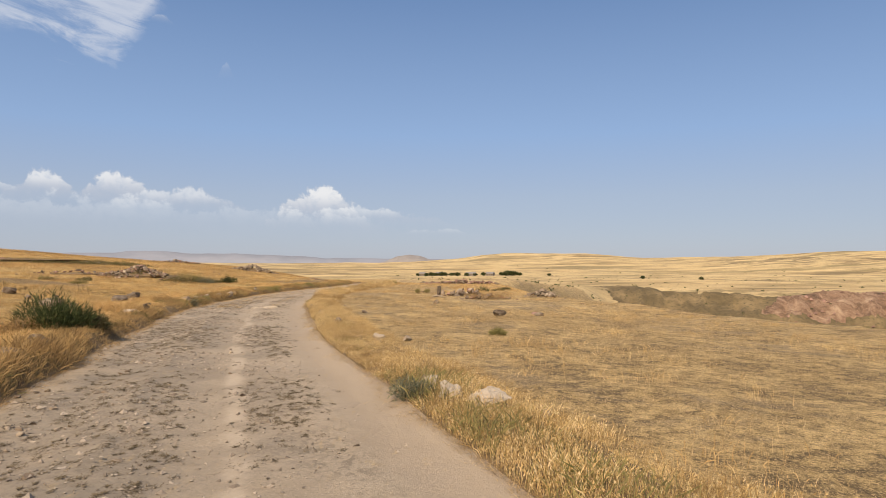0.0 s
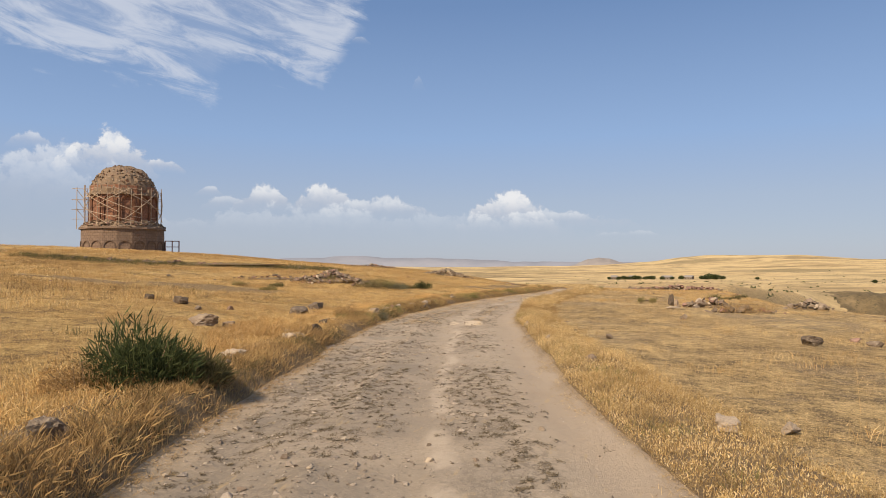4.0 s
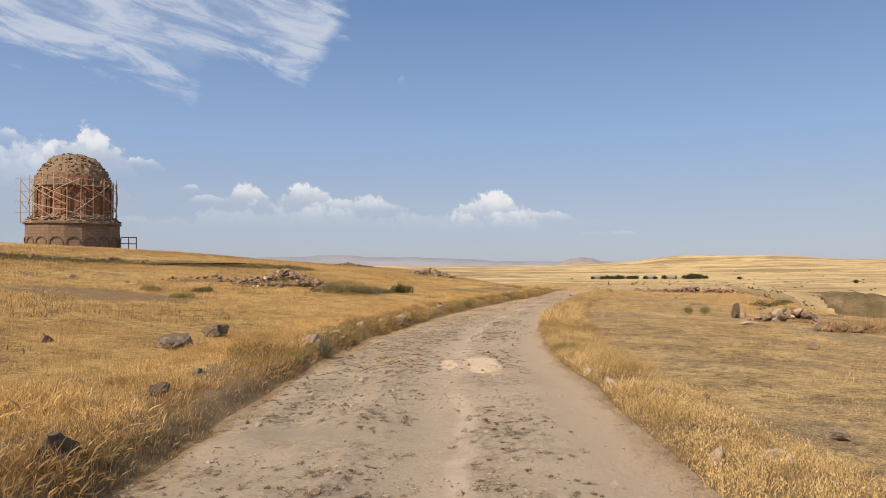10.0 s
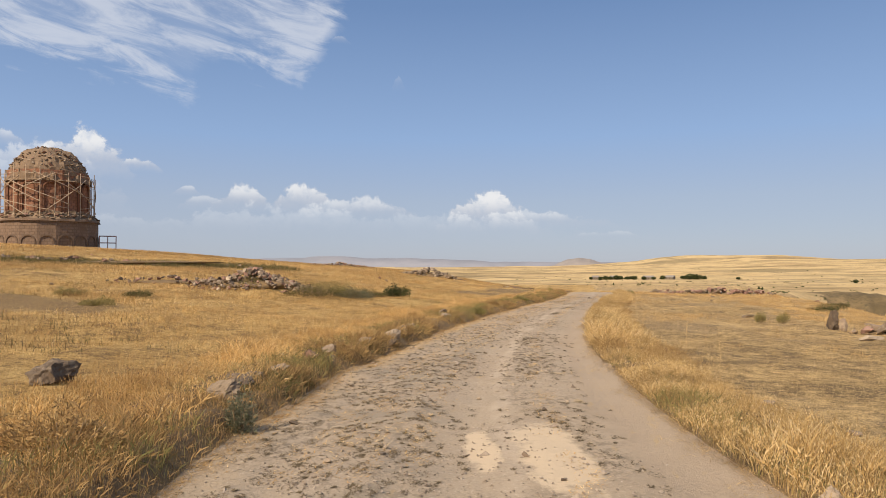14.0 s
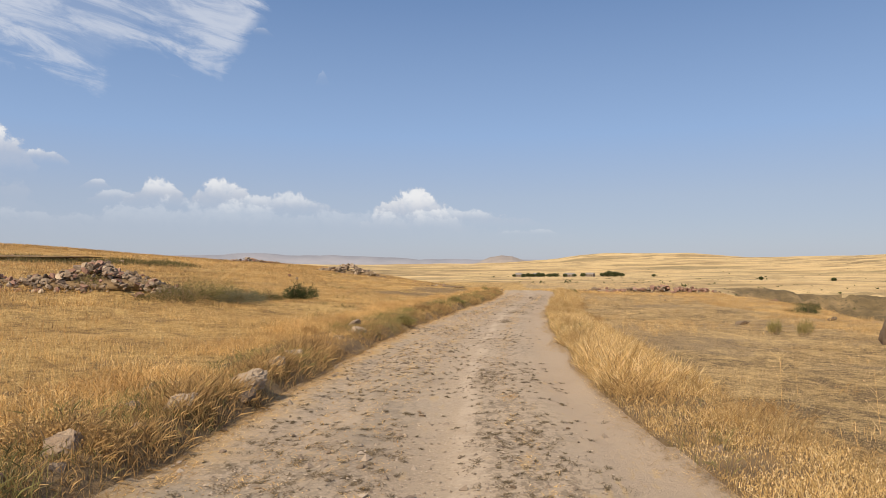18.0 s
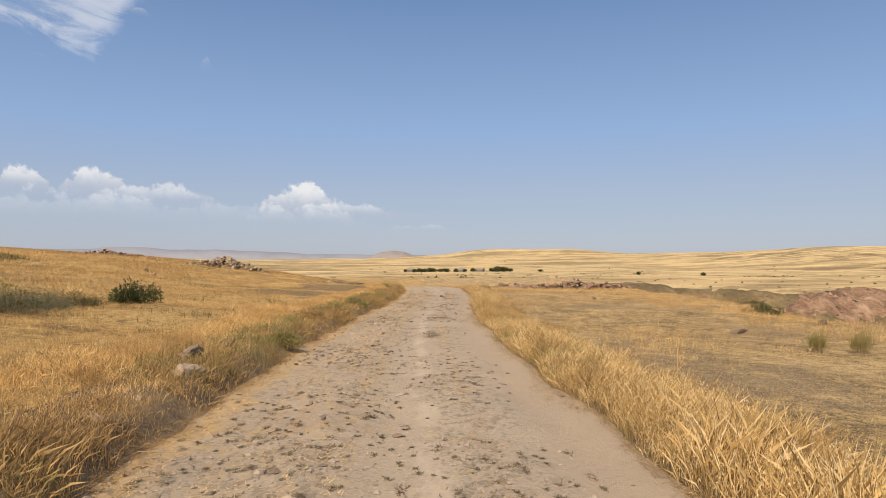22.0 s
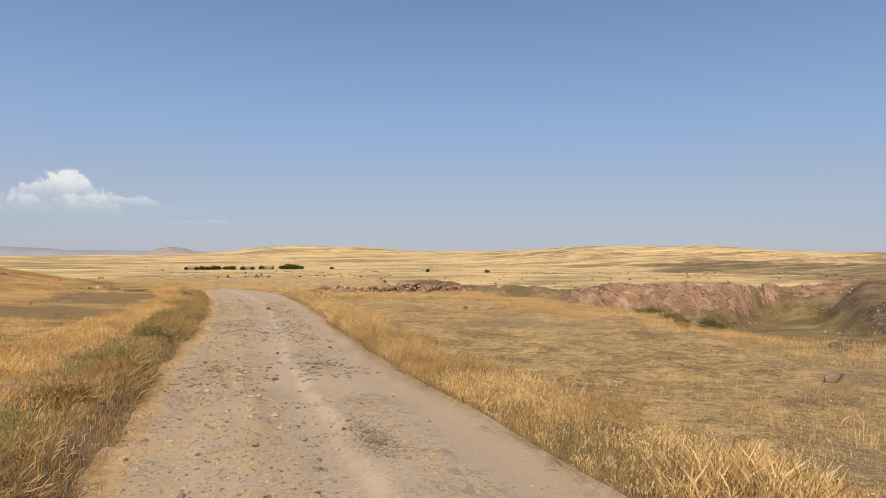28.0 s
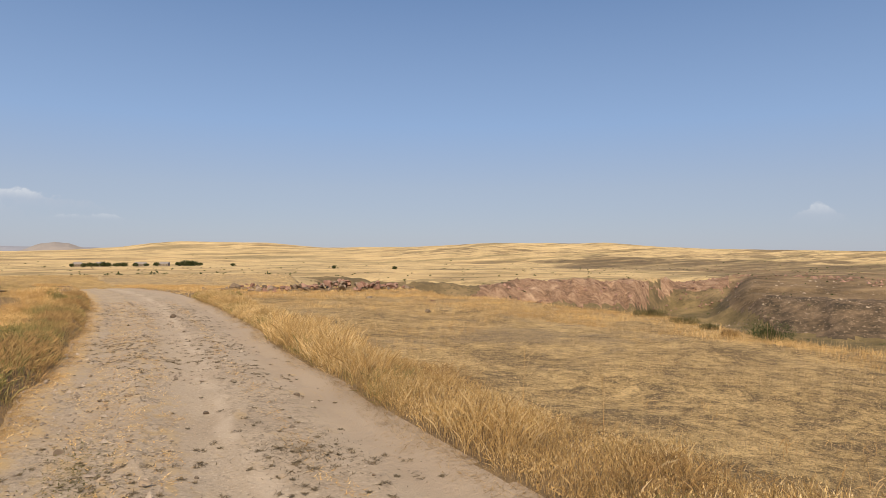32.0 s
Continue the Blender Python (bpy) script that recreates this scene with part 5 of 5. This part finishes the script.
# brown scrub along the low stone ridge
along, across = RNG.uniform(-15, 15, 1700), RNG.normal(0, 2.2, 1700)
rx, ry = -41 + 0.79 * along - 0.61 * across, 65.5 + 0.61 * along + 0.79 * across
rx, ry = np.repeat(rx, 12) + RNG.normal(0, 0.25, 12 * len(rx)), np.repeat(ry, 12) + RNG.normal(0, 0.25, 12 * len(ry))
sward("ridge_scrub", (rx, ry, RNG.uniform(0.6, 1.2, len(rx))), 0.32, 0.028, 0.6, OLIVE, "withered dark scrub along the low stone ridge")
sward("cropped_grass", tufts(1, 1.0, 7, 1.5, 80, 22000, 9, 0.12, 213, (0.36,), 1.8, clump=0.5), 0.075, 0.0048, 1.25, CROP, "short cropped dry grass on the flat field")
sward("cropped_grass", tufts(1, 1.0, 9, 1.5, 80, 15000, 9, 0.12, 214, (0.42,), 1.2, clump=0.5), 0.07, 0.0048, 1.3, CROP, "short brown cropped grass on the flat field")
sward("cropped_grass", tufts(1, 7, 22, 5, 95, 24000, 8, 0.16, 215, (0.38,), 3.0, clump=1.0), 0.09, 0.010, 1.2, CROP, "short cropped dry grass on the flat field")
sward("field_grass", tufts(1, 1.4, 18, 3, 95, 5200, 16, 0.13, 216, (0.55,), 2.4), 0.15, 0.0032, 0.4, DRY, "patches of taller golden grass in the cropped field", 2, 0.2, ears=1)
sward("field_grass", tufts(1, 7.5, 15, 46, 76, 5200, 9, 0.14, 222, (0.40,), 2.6, clump=0.9), 0.17, 0.006, 0.7, DRY, "golden grass along the plateau edge")
sward("field_grass", tufts(1, -6, 22, 74, 118, 7000, 8, 0.22, 217, (0.3,), 4.0), 0.20, 0.026, 0.55, DRY, "dry golden grass where the track drops away")

# withered stems lying out over both edges of the track
for side, lo in ((1, 0.985), (-1, 0.012)):
    ly = RNG.uniform(1.5, 75, 9000)
    reach = np.abs(RNG.normal(0, 0.10, len(ly))) * (0.3 + 1.4 * vnoise(ly * 1.3, 0 * ly, 231 + side)) - 0.04
    lx = road_right(ly) - reach if side > 0 else road_left(ly) + reach
    lx, ly = np.repeat(lx, 5) + RNG.normal(0, 0.03, 5 * len(lx)), np.repeat(ly, 5) + RNG.normal(0, 0.05, 5 * len(ly))
    blades("edge_straw", lx, ly, RNG.uniform(0.02, 0.11, len(lx)), RNG.uniform(0.003, 0.006, len(lx)), 1.0, (BROWN, CROP)[side > 0], "withered stems lying out over the track edge", "straw", z=road_surface(lx, ly) + 0.002, flat=True)

# dark litter pressed into the track, in small trodden mats
lx, ly, ll = on_road(9500, 2, 72, (0.10, 0.20, 0.28, 0.36, 0.42, 0.64, 0.70, 0.76), 0.045)
d = fbm(lx * 0.5, ly * 0.4, 221, 3) + np.interp(ly, (0, 12, 26, 36, 50), (0.02, 0.0, 0.06, 0.03, -0.03)) + 0.05 * (ll < 0.45) * (ly < 34)
sel = d + RNG.normal(0, 0.06, len(d)) > 0.50
for px, py, wx, wy in POWDER:
    sel &= ((lx - px + 0.2 * (ly - py)) / wx) ** 2 + ((ly - py) / wy) ** 2 > 1.1
lx, ly = lx[sel], ly[sel]
late = (ly > 34) & (RNG.random(len(ly)) < 0.35)
lx, ly = lx[~late], ly[~late]
lx = lx + (ly > 34) * RNG.normal(0, 0.28, len(lx))
big = RNG.uniform(0.3, 1.25, len(lx)) ** 1.3 * np.where(ly > 34, 0.62, 1.0)
lx, ly, big = np.repeat(lx, 34), np.repeat(ly, 34), np.repeat(big, 34)
lx, ly = lx + RNG.normal(0, 0.03, len(lx)) * big, ly + RNG.normal(0, 0.045, len(ly)) * big
blades("track_litter", lx, ly, RNG.uniform(0.012, 0.04, len(lx)), RNG.uniform(0.006, 0.013, len(lx)), 1.25, LITTER, "dark trampled grass litter on the track", "litter", z=road_surface(lx, ly) + 0.003, flat=True)
for px, py, wx, wy, mat, lab in ((-6.66, 37.2, 0.13, 0.32, LITTER, "dark trampled weed mat pressed into the track"), (-7.49, 52.7, 0.13, 0.5, OLIVE, "flat olive weed mat growing in the track"), (-5.95, 52.35, 0.22, 0.4, LITTER, "dark trampled weed mat pressed into the track"), (-6.4, 47.65, 0.1, 0.35, LITTER, "dark trampled weed mat pressed into the track")):
    mx, my = px + RNG.normal(0, wx, 900), py + RNG.normal(0, wy, 900)
    blades("weed_mat", mx, my, RNG.uniform(0.015, 0.05, 900), RNG.uniform(0.006, 0.012, 900), 1.2, mat, lab, "weed", z=road_surface(mx, my) + 0.003, flat=True)
lx, ly, ll = on_road(2600, 26, 74, (0.03, 0.06, 0.18, 0.25, 0.32, 0.40, 0.70), 0.018)
lx, ly = np.repeat(lx, 14), np.repeat(ly, 14)
lx, ly = lx + RNG.normal(0, 0.05, len(lx)), ly + RNG.normal(0, 0.12, len(ly))
blades("track_straw", lx, ly, RNG.uniform(0.02, 0.06, len(lx)), RNG.uniform(0.005, 0.01, len(lx)), 1.1, DRY, "pale straw growing between the wheel lines", "straw", z=road_surface(lx, ly) + 0.004, flat=True)


# ---- shrubs and weeds ----
def shrub(x, y, wide, deep, tall, count, mat, label, leaf=(0.10, 0.012), upright=0.6, name="shrub", category="shrub"):
    """Woody stems under a loose crown of many small leaves."""
    z = hz(x, y)
    root = thing(name, (x, y, z), label, category)
    bm = bmesh.new()
    for n in range(max(7, count // 260)):
        a = RNG.uniform(0, 2 * math.pi)
        r = RNG.uniform(0.1, 0.75)
        rod(bm, (math.cos(a) * wide * 0.12, math.sin(a) * deep * 0.12, -0.05), (math.cos(a) * r * wide * 0.5, math.sin(a) * r * deep * 0.5, tall * RNG.uniform(0.45, 0.9)), 0.010 + 0.004 * tall, 0.004, 5)
    part("stems", bm, TWIG, root, "woody brown stems")
    n = count
    a, r = RNG.uniform(0, 2 * np.pi, n), RNG.random(n) ** 0.55
    lump = 0.5 + 0.85 * vnoise(np.cos(a) * 2.6 + x, np.sin(a) * 2.6 + y, 231)
    f = RNG.random(n) ** 0.75
    dome = np.sqrt(np.clip(1 - (r * 0.92) ** 2, 0, 1))
    lx, ly = np.cos(a) * r * wide / 2 * lump, np.sin(a) * r * deep / 2 * lump
    lz = f * dome * tall * lump * (0.55 + 0.8 * vnoise(lx * 6 + x, ly * 6, 232))
    ll, lw = leaf[0] * RNG.uniform(0.6, 1.4, n), leaf[1] * RNG.uniform(0.7, 1.3, n)
    out = np.stack([np.cos(a) * r, np.sin(a) * r, np.full(n, upright)], -1) + RNG.normal(0, 0.62, (n, 3))
    out /= np.linalg.norm(out, axis=1)[:, None]
    side = np.cross(out, RNG.normal(0, 1, (n, 3)))
    side /= np.linalg.norm(side, axis=1)[:, None] + 1e-9
    base = np.stack([lx, ly, lz], -1)
    mid, tip = base + out * ll[:, None] * 0.5, base + out * ll[:, None]
    v = np.stack([base, mid + side * lw[:, None], tip, mid - side * lw[:, None]], 1).reshape(-1, 3)
    faces = np.arange(4 * n).reshape(-1, 4)
    link_mesh("foliage", v, faces, [mat], root, False)
    return root


shrub(-6.55, 12.7, 1.35, 1.1, 0.56, 5200, LEAF, "dense dark green spiky shrub growing on the road bank", (0.16, 0.007), 0.9)
shrub(-6.02, 13.0, 0.6, 0.7, 0.36, 1500, OLIVE, "dull olive spiky shrub overhanging the track", (0.15, 0.007), 0.9)
shrub(-13.8, 51.3, 1.15, 0.9, 0.56, 2200, LEAF, "round dark green bush in the golden field", (0.09, 0.014))
for bx, by, w, t, m, lab in ((-15.4, 45.4, 2.6, 0.55, OLIVE, "dark olive weeds beside the stone heap"), (-14.9, 47.2, 2.2, 0.45, OLIVE, "dark olive weeds beside the stone heap"), (-14.3, 49.2, 1.6, 0.38, OLIVE, "dark olive weeds in the golden field"), (-19.0, 40.0, 1.0, 0.3, OLIVE, "dark olive weed clump in the golden field"), (-15.4, 46.5, 2.2, 0.6, GREEN, "dull green weeds growing through the stone heap"), (-14.4, 46.8, 1.6, 0.5, GREY, "grey-green weeds beside the stone heap"), (-18.2, 45.8, 1.2, 0.5, GREEN, "dull green weeds on the stone heap"),
                             (-14.5, 48.2, 1.4, 0.4, GREY, "grey-green weeds in the golden field"), (-17.6, 36.5, 0.8, 0.22, GREEN, "low green weed clump in the golden field"), (-20.5, 39.0, 0.9, 0.25, GREEN, "low green weed clump in the golden field"),
                             (6.0, 56.7, 1.05, 0.55, LEAF, "dark green thorn bush on the plateau edge"), (7.9, 60.6, 0.8, 0.22, OLIVE, "low dark thorn bush on the plateau edge"), (8.7, 62.6, 1.1, 0.26, OLIVE, "low dark thorn bush on the plateau edge"), (5.6, 57.4, 0.5, 0.2, BROWN, "withered thorn on the plateau edge"),
                             (7.2, 59.2, 0.5, 0.2, OLIVE, "low dark thorn bush on the plateau edge"), (0.95, 44.9, 0.36, 0.24, GREEN, "upright tuft of dull green rushes"),
                             (0.35, 45.2, 0.32, 0.25, GREEN, "upright tuft of dull green rushes"), (1.9, 15.0, 0.34, 0.14, GREEN, "low green weed on the cropped field"), (0.02, 7.4, 0.42, 0.24, GREY, "grey-green weed against the white stones"),
                             (-3.2, 62.5, 0.5, 0.3, BROWN, "green weed at the track edge"), (-9.0, 44.9, 0.6, 0.26, GREEN, "green weed on the soil bank"), (-8.67, 27.3, 0.26, 0.32, GREY, "grey-green thistle on the soil bank"),
                             (-8.75, 52.0, 0.8, 0.26, GREEN, "green weed on the soil bank"), (-9.1, 49.3, 0.7, 0.24, BROWN, "tangled dry weed on the soil bank"), (-8.4, 55.5, 0.8, 0.28, GREEN, "green weed on the soil bank"), (-8.1, 58.5, 0.8, 0.3, GREEN, "green weed on the soil bank"),
                             (-2.4, 70.5, 0.5, 0.32, BROWN, "small brown thorn bush at the track edge"), (-1.9, 72.8, 0.6, 0.4, GREEN, "small green thorn bush at the track edge"), (-7.6, 71.5, 0.6, 0.35, GREEN, "small green weed at the track edge"), (-6.9, 12.3, 1.2, 0.3, BROWN, "withered brown weed on the road bank"), (-9.75, 32.3, 0.9, 0.25, BROWN, "withered brown weed on the road bank"), (-9.2, 25.6, 1.0, 0.28, BROWN, "withered brown weed on the road bank"), (4.3, 37.7, 2.6, 0.36, BROWN, "row of dead brown stalks standing in the field")):
    rush = "rushes" in lab or "stalks" in lab
    shrub(bx, by, w, w * 0.75, t, int((300 + 500 * w) if rush else (700 + 1900 * w)), m, lab, (0.2, 0.0032) if rush else (0.055, 0.0055), 5.0 if rush else 0.6, "weed" if t < 0.46 or rush else "bush", "weed" if t < 0.46 or rush else "bush")


def dry_stalk(x, y, tall, label="bare branching dead stalk standing in dry grass"):
    root = thing("dead_stalk", (x, y, hz(x, y)), label, "dead stalk", "dead stalks beside the track")
    bm = bmesh.new()
    top = Vector((RNG.uniform(-0.08, 0.08), RNG.uniform(-0.08, 0.08), tall))
    rod(bm, (0, 0, -0.05), top, 0.0026, 0.0014, 5)
    part("stem", bm, DRY, root)
    for n in range(7):
        f = RNG.uniform(0.3, 0.95)
        a = RNG.uniform(0, 2 * math.pi)
        base = top * f
        tip = base + Vector((math.cos(a) * 0.16, math.sin(a) * 0.16, 0.14)) * RNG.uniform(0.5, 1.2)
        bm = bmesh.new()
        rod(bm, base, tip, 0.0016, 0.001, 4)
        bmesh.ops.create_icosphere(bm, subdivisions=1, radius=0.006, matrix=Matrix.Translation(tip))
        part("twig", bm, DRY, root)


for sx, sy, t in ((1.9, 8.3, 0.6), (1.6, 9.0, 0.5), (2.6, 8.2, 0.45), (0.9, 14.2, 0.6), (1.2, 13.6, 0.5), (0.0, 20.6, 0.7), (0.4, 20.3, 0.65), (0.5, 21.0, 0.5), (-3.0, 34.0, 0.6), (-3.4, 35.2, 0.65), (-2.9, 36.0, 0.5), (-4.2, 40.6, 0.6),
                  (-3.9, 42.0, 0.75), (-4.0, 52.2, 0.7), (-3.6, 51.6, 0.55), (-10.0, 27.5, 0.5), (-10.4, 32.8, 0.4), (-4.4, 47.6, 0.6)):
    dry_stalk(sx, sy, t)


# ---- far things ----
def far_tree(x, y, tall, wide, label):
    z = hz(x, y)
    root = thing("tree", (x, y, z), label, "tree", "trees round the far farm")
    bm = bmesh.new()
    rod(bm, (0, 0, -1), (0.2, 0, tall * 0.6), tall * 0.035, tall * 0.015)
    for n in range(5):
        a = RNG.uniform(0, 6.28)
        rod(bm, (0, 0, tall * 0.3), (math.cos(a) * wide * 0.3, math.sin(a) * wide * 0.3, tall * RNG.uniform(0.55, 0.85)), tall * 0.015, tall * 0.006, 5)
    part("trunk", bm, BARK, root)
    n = 420
    d = RNG.normal(0, 1, (n, 3))
    d /= np.linalg.norm(d, axis=1)[:, None]
    r = RNG.random(n) ** 0.4 * (0.7 + 0.5 * vnoise(d[:, 0] * 2 + x, d[:, 1] * 2 + d[:, 2], 241))
    c = d * r[:, None] * np.array([wide / 2, wide / 2, tall * 0.42]) + np.array([0, 0, tall * 0.42])
    q = RNG.normal(0, tall * 0.075, (n, 4, 3))
    link_mesh("crown", (c[:, None] + q).reshape(-1, 3), np.arange(4 * n).reshape(-1, 4), [LEAF], root, False)


def far_house(x, y, wide, deep, tall, turn, label):
    z = hz(x, y)
    root = thing("farmhouse", (x, y, z), label, "house", "far farm buildings")
    root.rotation_euler.z = radians(turn)
    bm = bmesh.new()
    bmesh.ops.create_cube(bm, size=1.0, matrix=pose(0, 0, tall / 2 - 0.5) @ Matrix.Diagonal((wide, deep, tall + 1, 1)))
    wall = part("wall", bm, PLASTER, root)
    bm = bmesh.new()
    w, d = wide / 2 + 0.5, deep / 2 + 0.5
    a = [bm.verts.new(p) for p in ((-w, -d, tall), (w, -d, tall), (w, d, tall), (-w, d, tall), (-w, 0, tall + deep * 0.3), (w, 0, tall + deep * 0.3))]
    for f in ((0, 1, 5, 4), (3, 4, 5, 2), (0, 4, 3), (1, 2, 5), (0, 3, 2, 1)):
        bm.faces.new([a[k] for k in f])
    part("roof", bm, ROOF, root)
    for k in (-0.3, 0.05, 0.35):
        bm = bmesh.new()
        bmesh.ops.create_cube(bm, size=1.0, matrix=pose(k * wide, -deep / 2, tall * 0.5) @ Matrix.Diagonal((1.4, 0.2, 1.5, 1)))
        part("window", bm, BARK, wall)


for turn, r, tall, wide in ((0.9, 1010, 5, 6), (1.7, 1000, 6, 8), (2.1, 1010, 7, 9), (2.5, 1015, 6, 10), (3.0, 1010, 8, 11), (3.3, 1020, 7, 12), (3.9, 1020, 6, 12), (4.4, 1030, 7, 13), (5.2, 1030, 6, 9), (6.0, 1030, 5, 8), (6.7, 1040, 7, 9), (8.4, 1050, 7, 14), (8.9, 1050, 10, 16), (9.4, 1045, 9, 14), (9.9, 1050, 6, 10), (12.4, 1080, 5, 7), (20.5, 900, 5, 6), (25.6, 700, 4, 5)):
    far_tree(EYE[0] + r * math.sin(radians(turn)), EYE[1] + r * math.cos(radians(turn)), tall, wide, "dark green tree beside a far farm on the plain")
for turn, r, wide, a in ((5.6, 1040, 15, -8), (2.8, 1030, 10, -5), (7.3, 1050, 12, -20), (1.3, 1025, 9, 6)):
    far_house(EYE[0] + r * math.sin(radians(turn)), EYE[1] + r * math.cos(radians(turn)), wide, 9, 3.6, -turn + a, "low limewashed farm building with a pale tin roof")

# broken rock on the gorge slopes and dark thorn scrub over the plain
t, r = RNG.uniform(33, 80, 2600), RNG.uniform(330, 690, 2600)
x, y = EYE[0] + r * np.sin(np.radians(t)), EYE[1] + r * np.cos(np.radians(t))
edge = np.interp(t, CLIFF_TURN, CLIFF_R)
sel = (r > edge - 75) & (r < edge + 12)
x, y = x[sel], y[sel]
chips("gorge_boulders", x, y, height(x, y), RNG.uniform(0.5, 1.7, len(x)), REDSTONE, "broken reddish boulders strewn over the gorge slope", "boulders", 0.8)
for lo, hi, count, big, stone, lab in ((396, 440, 520, 1.0, STONE, "grey boulders strewn over the far gorge slope"), (430, 452, 120, 1.15, PALE, "pale boulders along the lip of the gorge terrace"), (470, 560, 130, 1.1, PALE, "pale boulders scattered over the gorge terraces")):
    t, r = RNG.uniform(51.5, 84, count), RNG.uniform(lo, hi, count)
    x, y = EYE[0] + r * np.sin(np.radians(t)), EYE[1] + r * np.cos(np.radians(t))
    chips("gorge_boulders", x, y, height(x, y), RNG.uniform(0.35, big, count) ** 1.4, stone, lab, "boulders", 0.8)
n = 1100
t, r = RNG.uniform(-6, 75, n), 130 * 10 ** (RNG.random(n) * 1.15)
x, y = EYE[0] + r * np.sin(np.radians(t)), EYE[1] + r * np.cos(np.radians(t))
size = RNG.uniform(0.3, 0.8, n) * (0.7 + r / 900)
v = np.repeat(np.stack([x, y, height(x, y) + size * 0.3], -1)[:, None], 14, 1) + RNG.normal(0, 0.5, (n, 14, 3)) * size[:, None, None] * np.array([1.3, 1.3, 0.5])
q = (v[:, :, None] + RNG.normal(0, 0.35, (n, 14, 4, 3)) * size[:, None, None, None]).reshape(-1, 3)
tagged(link_mesh("plain_scrub", q, np.arange(len(q)).reshape(-1, 4), [LEAF], None, False), "scattered dark thorn scrub over the far plain", "scrub", kind="stuff")
